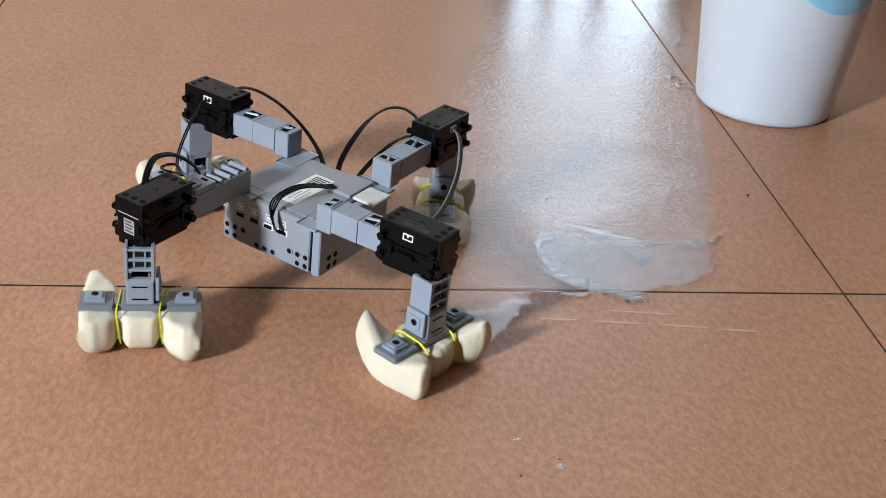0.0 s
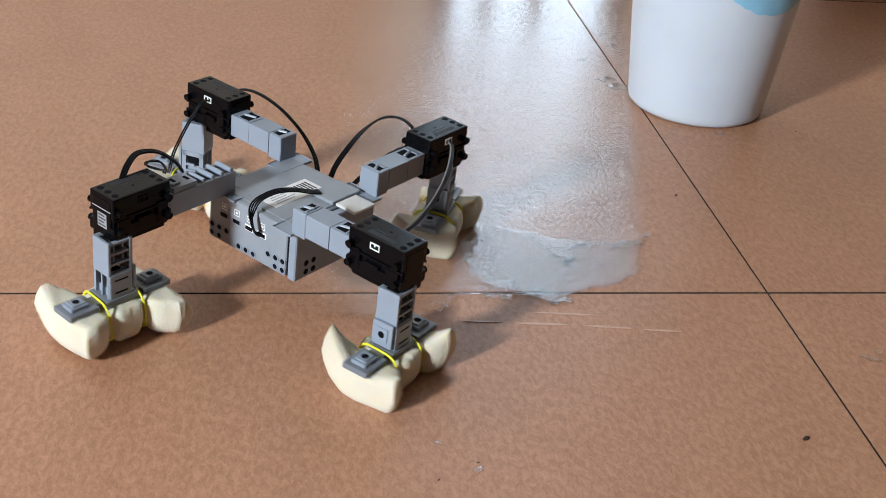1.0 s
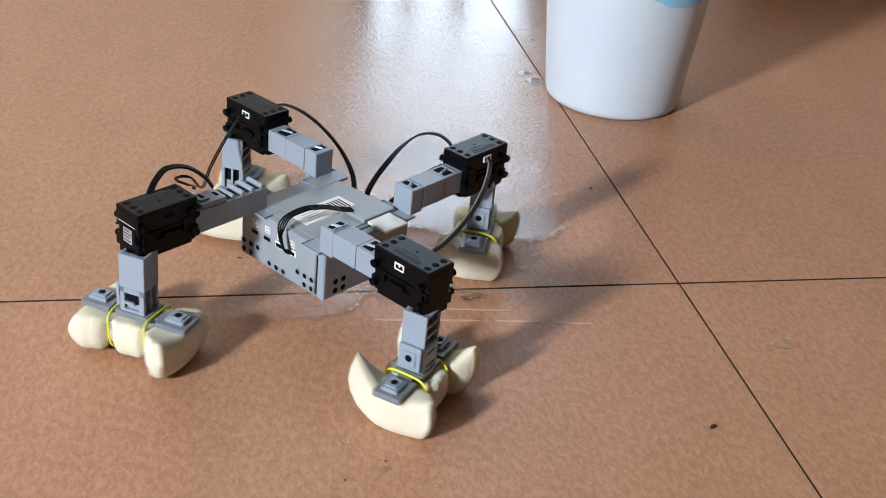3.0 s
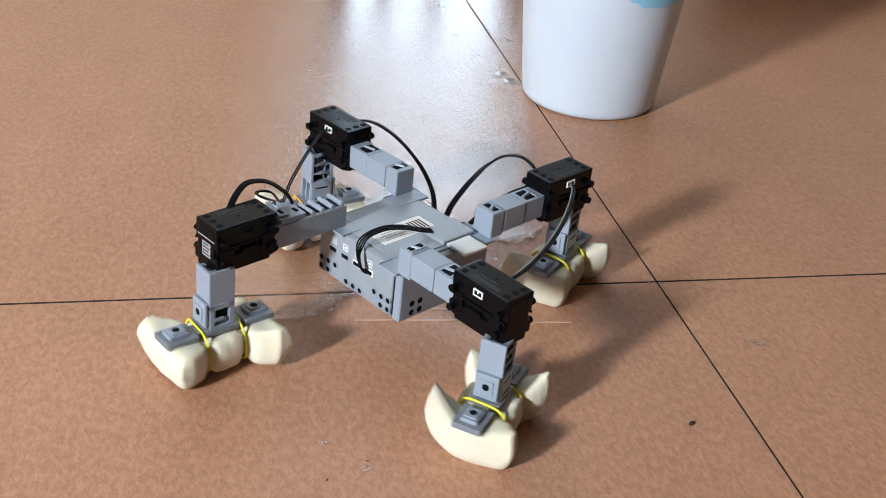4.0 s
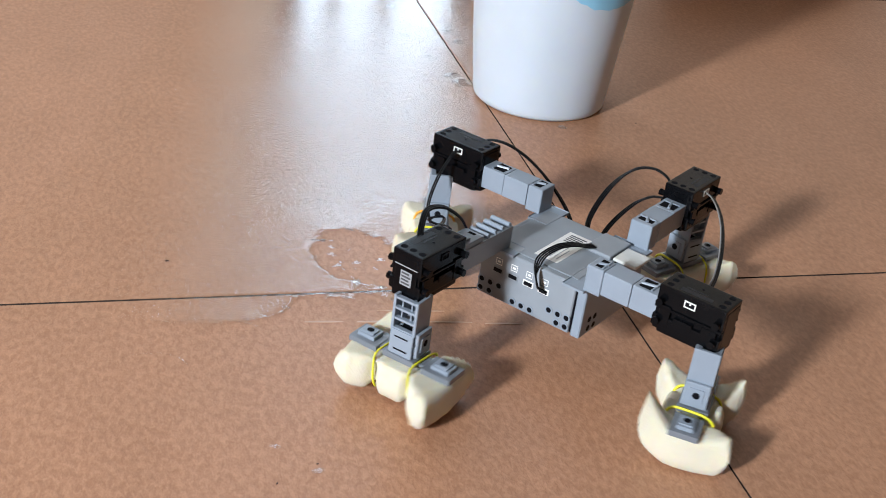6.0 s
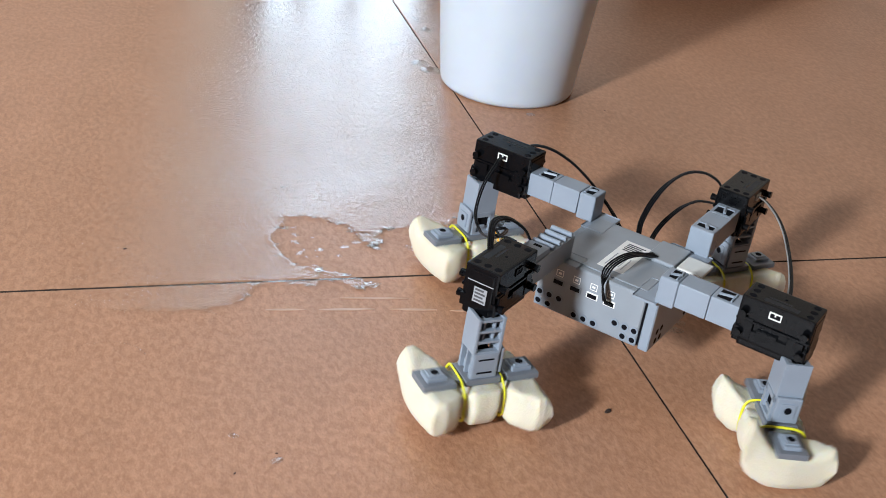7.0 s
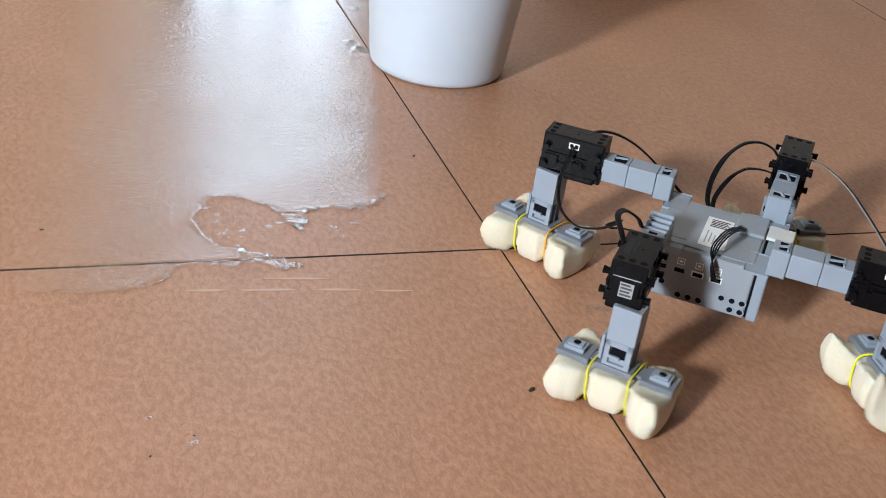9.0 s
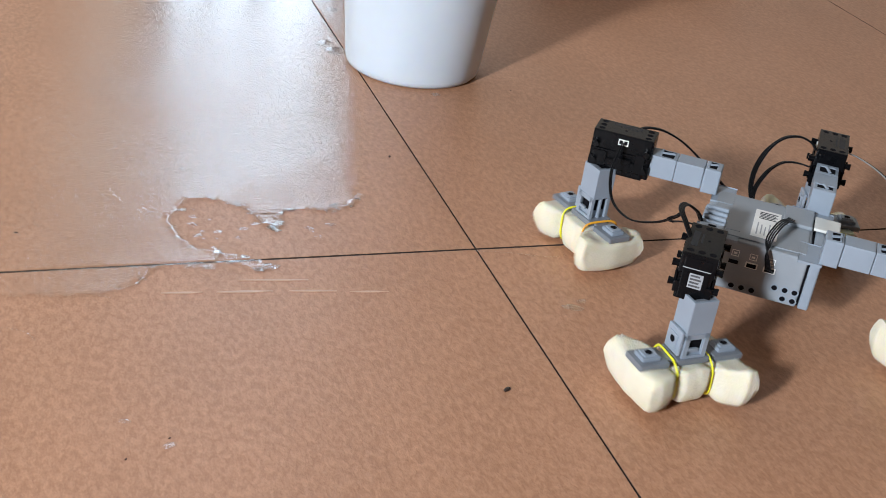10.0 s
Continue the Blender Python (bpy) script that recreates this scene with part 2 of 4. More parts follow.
def add_tube(bm, pts, r, n=8, closed=False, flat=1.0, up=(0, 0, 1)):
    rings = []
    cnt = len(pts)
    for i, p in enumerate(pts):
        a = pts[i - 1] if (i or closed) else p
        b = pts[(i + 1) % cnt] if (i < cnt - 1 or closed) else p
        t = (b - a).normalized()
        side = t.cross(Vector(up))
        if side.length < 1e-3:
            side = t.cross(Vector((1, 0, 0)))
        side.normalize()
        nor = side.cross(t)
        rings.append([bm.verts.new(p + side * (r * flat * math.cos(2 * math.pi * k / n)) + nor * (r * math.sin(2 * math.pi * k / n))) for k in range(n)])
    for i in range(cnt if closed else cnt - 1):
        a, b = rings[i], rings[(i + 1) % cnt]
        for k in range(n):
            bm.faces.new((a[k], a[(k + 1) % n], b[(k + 1) % n], b[k]))
    if not closed:
        bm.faces.new(rings[0])
        bm.faces.new(rings[-1])


# ---------------------------------------------------------------- the room


def build_room():
    def wall(name, pieces, mat):
        bm = bmesh.new()
        for p in pieces:
            add_box(bm, *p)
        return tagged(part(name, bm, mat), "plain room wall added out of view", "wall", kind="structure")

    w = 0.15
    wall("wall_east", [(X1, X1 + w, Y0, Y1, 0, ZC)], M_WALL)
    wall("wall_south", [(X0, X1, Y0 - w, Y0, 0, ZC)], M_WALL)
    wall("wall_west", [(X0 - w, X0, Y0, WY0, 0, ZC), (X0 - w, X0, WY1, Y1, 0, ZC), (X0 - w, X0, WY0, WY1, 0, WZ0), (X0 - w, X0, WY0, WY1, WZ1, ZC)], M_WALL)
    wall("wall_north", [(X0, DX0, Y1, Y1 + w, 0, ZC), (DX1, X1, Y1, Y1 + w, 0, ZC), (DX0, DX1, Y1, Y1 + w, DZ1, ZC)], M_WALLFAR)
    tagged(part("ceiling", box(X0 - w, X1 + w, Y0 - w, Y1 + w, ZC, ZC + 0.12), M_CEIL), "plain beige ceiling added out of view", "ceiling", kind="structure")
    # the opening in the far wall, with upright bars that show in the wet floor
    frame_ob = new("door_1")
    tagged(frame_ob, "tall narrow doorway with upright bars to the bright outside", "door", kind="structure")
    bm = bmesh.new()
    add_box(bm, DX0, DX0 + 0.03, Y1 + 0.03, Y1 + 0.09, 0, DZ1)
    add_box(bm, DX1 - 0.03, DX1, Y1 + 0.03, Y1 + 0.09, 0, DZ1)
    add_box(bm, DX0 + 0.03, DX1 - 0.03, Y1 + 0.03, Y1 + 0.09, DZ1 - 0.04, DZ1)
    part("door_frame", bm, M_FRAME, frame_ob)
    for k in range(2):
        x = DX0 + 0.085 + 0.075 * k
        part("bar", box(x - 0.008, x + 0.008, Y1 + 0.05, Y1 + 0.066, 0, DZ1 - 0.04), M_FRAME, frame_ob)
    out = part("backdrop", box(DX0 - 1.2, DX1 + 1.2, Y1 + 0.9, Y1 + 0.92, -0.2, 3.2), M_OUT)
    tagged(out, "bright hazy daylight outside the doorway", "backdrop", kind="structure")


DX0, DX1, DZ1 = -0.165, 0.135, 2.05

# ---------------------------------------------------------------- floor
TILE, JOINT = 0.8, 0.0014


def build_floor():
    fl = part("floor", box(X0 - 0.15, X1 + 0.15, Y0 - 0.15, Y1 + 1.0, -0.03, -0.004), M_GROUT)
    tagged(fl, "terracotta brown matt ceramic floor tiles with thin dark joints, partly wet", "floor", kind="structure")
    g = TILE / 2 - JOINT / 2
    gy = TILE / 2 - 0.0011
    bm = box(-g, g, -gy, gy, -0.010, 0.0, 0.0005, 2)
    bm.normal_update()
    for fc in bm.faces:
        fc.material_index = 1 if fc.normal.z < 0.35 else 0
    me = mesh_from(bm, "tile", [M_TILE, M_GROUT])
    for i in range(-6, 5):
        for j in range(-6, 4):
            x, y = (i + 0.5) * TILE, (j + 0.5) * TILE
            if X0 - 0.8 < x < X1 + 0.5 and Y0 - 0.8 < y < Y1 + 0.9:
                ob = new("tile", me)
                ob.parent = fl
                ob.location = (x, y, 0)


# ---------------------------------------------------------------- water


def outline(pts, n=7):
    """A closed smooth outline through the points, with small irregular scallops."""
    pts = [Vector((x, y, 0)) for x, y in pts]
    k = len(pts)
    out = []
    for i in range(k):
        a, b, c, d = pts[i - 1], pts[i], pts[(i + 1) % k], pts[(i + 2) % k]
        for j in range(n):
            t = j / n
            p = 0.5 * ((2 * b) + (c - a) * t + (2 * a - 5 * b + 4 * c - d) * t * t + (3 * b - a - 3 * c + d) * t ** 3)
            q = p * 90
            p = p + Vector((noise.noise(q), noise.noise(q + Vector((7, 3, 1))), 0)) * 0.005
            q = q * 3.3
            p = p + Vector((noise.noise(q), noise.noise(q + Vector((2, 5, 1))), 0)) * 0.0042
            out.append(p)
    return out


def film(name, pts, label, h=0.0012, rim=0.0062):
    """A thin sheet of water with a rounded, raised rim."""
    ring = outline(pts, 14)
    cnt = len(ring)
    area = sum(ring[i].x * ring[(i + 1) % cnt].y - ring[(i + 1) % cnt].x * ring[i].y for i in range(cnt))
    sgn = 1 if area > 0 else -1
    bm = bmesh.new()
    loops = []
    for off, z in ((0.0, 0.0002), (0.0005, h * 1.0), (0.0016, h * 1.7), (rim * 0.55, h * 1.55), (rim, h)):
        lp = []
        for i, p in enumerate(ring):
            t = (ring[(i + 1) % cnt] - ring[i - 1]).normalized()
            nin = Vector((-t.y, t.x, 0)) * sgn
            q = p + nin * off
            rise = min(1.3, max(0.0, 0.35 + 1.5 * noise.noise(p * 55)))
            lp.append(bm.verts.new((q.x, q.y, z if off == 0 else min(z, h) + max(0.0, z - h) * rise)))
        loops.append(lp)
    for a, b in zip(loops, loops[1:]):
        for i in range(cnt):
            bm.faces.new((a[i], a[(i + 1) % cnt], b[(i + 1) % cnt], b[i])).material_index = 0 if a[i].co.y > 0.1 and a[i].co.x - 0.27 * a[i].co.y > -0.14 else 1
    inner = loops[-1]
    cv, _, cf, orig, _, _ = delaunay_2d_cdt([v.co.xy for v in inner], [], [list(range(cnt)) if sgn > 0 else list(range(cnt))[::-1]], 1, 1e-7)
    vs = [inner[o[0]] if o else bm.verts.new((p.x, p.y, h)) for p, o in zip(cv, orig)]
    for q in cf:
        if len({vs[i] for i in q}) == 3:
            try:
                bm.faces.new([vs[i] for i in q])
            except ValueError:
                pass
    # the water sinks into the joints between the tiles
    for co, no in (((0.0014, 0, 0), (1, 0, 0)), ((-0.0014, 0, 0), (1, 0, 0)), ((0, 0.0014, 0), (0, 1, 0)), ((0, -0.0014, 0), (0, 1, 0))):
        bmesh.ops.bisect_plane(bm, geom=bm.verts[:] + bm.edges[:] + bm.faces[:], plane_co=co, plane_no=no)
    gap = [fc for fc in bm.faces if min(abs(fc.calc_center_median().x), abs(fc.calc_center_median().y)) < 0.0014]
    bmesh.ops.delete(bm, geom=gap, context="FACES")
    bm.normal_update()
    for fc in bm.faces:
        fc.smooth = True
        if fc.normal.z < 0:
            fc.normal_flip()
    ob = part(name, bm, [M_WATER, M_DROP])
    return tagged(ob, label, "water", kind="structure")


def build_water():
    film("water", [(-0.56, 0.05), (-0.53, 0.0), (-0.50, -0.018), (-0.431, -0.023), (-0.354, -0.037), (-0.305, -0.040), (-0.270, -0.022), (-0.263, -0.006), (-0.239, -0.006), (-0.226, -0.012),
                   (-0.208, -0.004), (-0.196, -0.012), (-0.183, -0.019), (-0.174, -0.013), (-0.185, 0.002), (-0.207, 0.012), (-0.229, 0.025), (-0.239, 0.045), (-0.236, 0.083), (-0.215, 0.099), (-0.193, 0.095),
                   (-0.178, 0.080), (-0.171, 0.060), (-0.162, 0.046), (-0.153, 0.052), (-0.151, 0.069), (-0.136, 0.076), (-0.110, 0.073), (-0.085, 0.080), (-0.066, 0.115), (-0.035, 0.22), (-0.004, 0.34), (0.04, 0.52), (0.09, 0.72),
                   (0.06, 0.82), (-0.20, 0.83), (-0.32, 0.74), (-0.36, 0.55), (-0.41, 0.35), (-0.46, 0.19), (-0.53, 0.11)],
         "thin clear water film spilt over brown tiles, rippled edge")
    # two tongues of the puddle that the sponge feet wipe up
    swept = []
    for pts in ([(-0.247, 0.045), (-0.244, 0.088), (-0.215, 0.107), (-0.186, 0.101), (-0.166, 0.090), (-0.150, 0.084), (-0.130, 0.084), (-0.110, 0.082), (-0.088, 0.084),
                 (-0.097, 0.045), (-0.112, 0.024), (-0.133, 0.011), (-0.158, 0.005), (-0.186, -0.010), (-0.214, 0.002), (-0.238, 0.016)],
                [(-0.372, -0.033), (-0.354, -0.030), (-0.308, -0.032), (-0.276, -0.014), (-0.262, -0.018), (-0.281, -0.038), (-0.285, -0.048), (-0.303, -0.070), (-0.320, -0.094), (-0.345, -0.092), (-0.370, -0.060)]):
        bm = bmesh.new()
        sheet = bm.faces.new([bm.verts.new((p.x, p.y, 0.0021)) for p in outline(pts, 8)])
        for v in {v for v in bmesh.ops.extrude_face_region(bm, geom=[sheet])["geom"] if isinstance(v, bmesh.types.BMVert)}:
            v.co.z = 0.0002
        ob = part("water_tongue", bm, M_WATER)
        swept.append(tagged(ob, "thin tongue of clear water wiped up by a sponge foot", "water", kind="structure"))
    # raised edge of a drying patch
    for pts in ([(-0.376, -0.030), (-0.362, -0.034), (-0.345, -0.031), (-0.328, -0.033), (-0.312, -0.037), (-0.298, -0.044)],
                [(-0.405, -0.088), (-0.396, -0.078), (-0.383, -0.074), (-0.369, -0.075), (-0.358, -0.081), (-0.352, -0.090)],
                [(-0.017, 0.005), (0.0, -0.004), (0.03, -0.011), (0.055, -0.019), (0.075, -0.018)]):
        bm = bmesh.new()
        add_tube(bm, [Vector((q.x, q.y + 0.001 * noise.noise(q * 160), 0.0004)) for q in smooth_path([(x, y, 0) for x, y in pts], 8)], 0.0005, 5, flat=1.6)
        tagged(part("water_streak", bm, M_DROP, smooth=True), "thin raised edge of a drying water patch", "water streak", "streaks on the floor")
    for x0, y0, x1, y1, w in ((-0.262, -0.041, -0.232, -0.043, 0.0011), (-0.222, -0.044, -0.180, -0.047, 0.0013), (-0.168, -0.048, -0.132, -0.052, 0.0011), (-0.122, -0.054, -0.092, -0.057, 0.0009), (-0.203, -0.029, -0.150, -0.034, 0.0010)):
        n = 7
        up = [(x0 + (x1 - x0) * i / n, y0 + (y1 - y0) * i / n + w * math.sin(math.pi * (i + 0.4) / (n + 0.8))) for i in range(n + 1)]
        dn = [(x0 + (x1 - x0) * i / n, y0 + (y1 - y0) * i / n - w * math.sin(math.pi * (i + 0.4) / (n + 0.8))) for i in range(n, -1, -1)]
        bm = bmesh.new()
        va = [bm.verts.new((x, y, 0.0006)) for x, y in up + dn]
        bm.faces.new(va)
        r = bmesh.ops.extrude_face_region(bm, geom=bm.faces[:])
        for v in r["geom"]:
            if isinstance(v, bmesh.types.BMVert):
                v.co.z = 0.0
        tagged(part("water_streak", bm, M_STREAK), "thin wet streak on brown tile", "water streak", "streaks on the floor")
    random.seed(11)
    for i in range(26):
        x, y = random.uniform(-0.235, -0.10), random.uniform(0.02, 0.085)
        r = random.uniform(0.0008, 0.0022)
        bm = bmesh.new()
        bmesh.ops.create_uvsphere(bm, u_segments=10, v_segments=6, radius=1.0)
        for v in bm.verts:
            v.co = Vector((v.co.x * r * 2.2, v.co.y * r, max(v.co.z, -0.1) * 0.0011))
        tagged(part("water_drop", bm, M_DROP, smooth=True, m=pose(x, y, 0.0003, 0, 0, random.uniform(-40, 40))), "small clear water drop on brown tile", "water drop", "drops on the floor")
    # drops by the bucket and small leftovers on the dry tile
    for x, y, r, s in ((-0.018, 0.467, 0.009, 1.2), (-0.010, 0.445, 0.011, 1.3), (-0.034, 0.528, 0.005, 1.2), (0.018, 0.580, 0.007, 1.0), (-0.046, 0.60, 0.005, 1.2), (-0.042, 0.712, 0.007, 1.1),
                       (0.012, 0.62, 0.004, 1.2), (-0.278, -0.215, 0.0026, 1.8), (-0.302, -0.187, 0.002, 2.0), (0.047, -0.096, 0.004, 2.2), (0.058, -0.088, 0.003, 1.4), (0.068, 0.32, 0.004, 1.3)):
        bm = bmesh.new()
        bmesh.ops.create_uvsphere(bm, u_segments=14, v_segments=8, radius=1.0)
        for v in bm.verts:
            k = 1 + 0.18 * noise.noise(v.co * 1.5 + Vector((x * 50, y * 50, 0)))
            v.co = Vector((v.co.x * r * s * k, v.co.y * r * k, max(v.co.z, -0.1) * min(0.0018, r * 0.35)))
        tagged(part("water_drop", bm, M_DROP, smooth=True, m=pose(x, y, 0.0003, 0, 0, 20 * math.sin(x * 900))), "small clear water drop on brown tile", "water drop", "drops on the floor")
    return swept


# ---------------------------------------------------------------- bucket
BX, BY, BR, BS = 0.0670, 0.4052, 0.0752, 0.105


def build_bucket():
    ob = new("bucket")
    ob.location = (BX, BY, 0)
    tagged(ob, "white plastic bucket with blue print, standing on wet tiles", "bucket")
    prof = [(0.0, 0.003), (BR - 0.012, 0.003), (BR - 0.009, 0.0), (BR - 0.004, 0.0008), (BR - 0.001, 0.004), (BR, 0.009), (BR + BS * 0.10, 0.109), (BR + BS * 0.20, 0.209), (BR + BS * 0.29, 0.299), (BR + BS * 0.29 + 0.005, 0.301),
            (BR + BS * 0.29 + 0.0055, 0.307), (BR + BS * 0.29 + 0.002, 0.309), (BR + BS * 0.29 - 0.0025, 0.305), (BR + BS * 0.10 - 0.0025, 0.109), (BR - 0.003, 0.012), (BR - 0.008, 0.007), (0.0, 0.007)]
    n = 72
    bm = bmesh.new()
    rings = []
    for r, z in prof:
        rings.append([bm.verts.new((r * math.cos(2 * math.pi * k / n), r * math.sin(2 * math.pi * k / n), z)) for k in range(n)] if r else [bm.verts.new((0, 0, z))])
    for a, b in zip(rings, rings[1:]):
        for k in range(n):
            q = [a[k % len(a)], a[(k + 1) % len(a)], b[(k + 1) % len(b)], b[k % len(b)]]
            q = list(dict.fromkeys(q))
            if len(q) > 2:
                bm.faces.new(q)
    part("body", bm, M_BUCKET, ob, smooth=True)
    # blue print round the upper front, with an uneven lower edge
    bm = bmesh.new()
    cols = []
    for k in range(41):
        a = radians(-108 + 85 * k / 40)
        u = (k / 40 - 0.5) * 2
        z0 = 0.131 + 0.03 * abs(u) ** 2.5 + 0.003 * noise.noise(Vector((k * 0.35, 0, 0)))
        col = []
        for j in range(5):
            z = z0 + (0.22 - z0) * j / 4
            r = BR + 0.0004 + BS * (z - 0.009)
            col.append(bm.verts.new((r * math.cos(a), r * math.sin(a), z)))
        cols.append(col)
    for a, b in zip(cols, cols[1:]):
        for j in range(4):
            bm.faces.new((a[j], b[j], b[j + 1], a[j + 1]))
    part("print", bm, M_BLUE, ob, "faded blue printed panel", smooth=True)


# ---------------------------------------------------------------- robot
MM = 0.001
A0, A1, B0, B1, ZT = 100.0, 149.5, -51.0, -24.0, 109.5
C0, C1, E0, E1, ZA0, ZA1 = 43.0, 101.0, -46.5, -28.0, 79.0, 97.5
HX, HY, H0, H1 = 46.0, 43.0, 35.0, 76.5
# position of each leg's upright turning axis, in its corner's own frame
LEG_AXIS = {0: (143, -45), 1: (140, -38), 2: (138, -27), 3: (146, -31)}


def mm(*p):
    return [Vector(q) * MM for q in p]


def mbox(bm, x0, x1, y0, y1, z0, z1, bevel=0.0, seg=2):
    add_box(bm, x0 * MM, x1 * MM, y0 * MM, y1 * MM, z0 * MM, z1 * MM, bevel * MM, seg)


def build_hub(robot):
    bm = bmesh.new()
    mbox(bm, -HX, 36.5, -HY, HY, H0, H1, 2.2, 3)
    hub = part("hub", bm, M_GREY2, robot, "grey plastic controller box with ports and pin holes", smooth=False)
    bm = bmesh.new()
    mbox(bm, 38.2, HX, -HY, HY, H0 - 0.5, H1, 2.2, 3)
    part("side_shell", bm, M_GREY, hub)
    bm = bmesh.new()
    mbox(bm, 36.3, 38.4, -HY + 1.5, HY - 1.5, H0 + 1.5, H1 - 1.5)
    part("seam", bm, M_HOLE_SHADE, hub, "dark strip painting in the shade between the shells")
    bm = bmesh.new()
    mbox(bm, -HX + 5, 34, -HY + 6, HY - 3, H1, H1 + 1.0, 0.8, 2)
    part("cover_plate", bm, M_GREY2, hub)
    # pin holes: dark caps on the solid wall, depth shade put in as colour
    pins = [(19.8, 47), (27.6, 47), (35.0, 47), (27.6, 39.6), (35.0, 39.6), (4.2, 39.6), (-3.6, 39.6), (-11.4, 39.6), (-25, 47), (-32.8, 47), (-40.6, 47), (-32.8, 39.6), (-40.6, 39.6)]
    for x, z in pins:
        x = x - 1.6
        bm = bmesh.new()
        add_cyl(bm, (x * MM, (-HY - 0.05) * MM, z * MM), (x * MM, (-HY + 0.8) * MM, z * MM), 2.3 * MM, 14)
        part("pin_hole", bm, M_HOLE_SHADE, hub)
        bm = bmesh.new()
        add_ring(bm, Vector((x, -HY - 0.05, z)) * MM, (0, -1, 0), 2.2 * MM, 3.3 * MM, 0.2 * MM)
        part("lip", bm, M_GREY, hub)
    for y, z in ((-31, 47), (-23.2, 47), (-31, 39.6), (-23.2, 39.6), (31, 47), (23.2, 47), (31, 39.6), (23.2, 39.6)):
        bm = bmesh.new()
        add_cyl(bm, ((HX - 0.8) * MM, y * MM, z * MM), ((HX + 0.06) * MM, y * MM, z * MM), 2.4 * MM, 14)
        part("pin_hole", bm, M_HOLE_SHADE, hub)
    for k, x in enumerate((-29.5, -16, -2.5, 11)):
        bm = bmesh.new()
        mbox(bm, x - 4.6, x + 4.6, -HY - 0.5, -HY + 1, 57.2, 62.2, 0.4, 1)
        part("port", bm, M_WHITE if k > 1 else M_GREY2, hub, "white framed cable socket" if k > 1 else "")
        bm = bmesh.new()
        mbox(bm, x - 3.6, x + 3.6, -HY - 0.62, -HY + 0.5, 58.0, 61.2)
        part("socket_opening", bm, M_HOLE_SHADE, hub)
        bm = bmesh.new()
        for q in ((x - 2.8, x + 2.8, 69.0, 69.5), (x - 2.8, x + 2.8, 64.2, 64.7), (x - 2.8, x - 2.3, 64.7, 69.0), (x + 2.3, x + 2.8, 64.7, 69.0), (x - 1.2, x + 1.2, 66.0, 67.6)):
            mbox(bm, q[0], q[1], -HY - 0.12, -HY + 0.3, q[2], q[3])
        part("socket_mark", bm, M_WHITE, hub, "small white printed square")
    # paper label on the cover
    bm = bmesh.new()
    mbox(bm, -9.5, 10.5, -29, 22, H1 + 1.0, H1 + 1.12)
    part("label", bm, M_PAPER, hub, "white paper sticker with small dark print")
    random.seed(5)
    bm = bmesh.new()
    for j in range(5):
        mbox(bm, -6, 8 - 1.6 * (j % 2), 5.5 + j * 2.8, 7.2 + j * 2.8, H1 + 1.12, H1 + 1.16)
    part("print_marks", bm, M_INK, hub)
    bm = bmesh.new()
    for k in range(5):
        mbox(bm, -6 + 3 * k, -5 + 3 * k, -24 + 2 * (k % 2), -2 - 3 * (k % 3), H1 + 1.12, H1 + 1.16)
    part("print_bar", bm, M_INKGREY, hub)
    # wide bracket plates on the cover: one grey, one glossy at the outer side, its pale tone painting in window glare
    bm = bmesh.new()
    mbox(bm, 12, 35, 6, 38, H1 + 1.0, H1 + 4.2, 1.4, 3)
    part("top_bracket", bm, M_GREY2, hub)
    bm = bmesh.new()
    mbox(bm, 36.0, 56, 8, 31, H1 + 0.8, H1 + 3.4, 1.3, 3)
    part("glare_bracket", bm, M_GLARE, hub, "glossy plastic plate with window glare painted pale")
    return hub


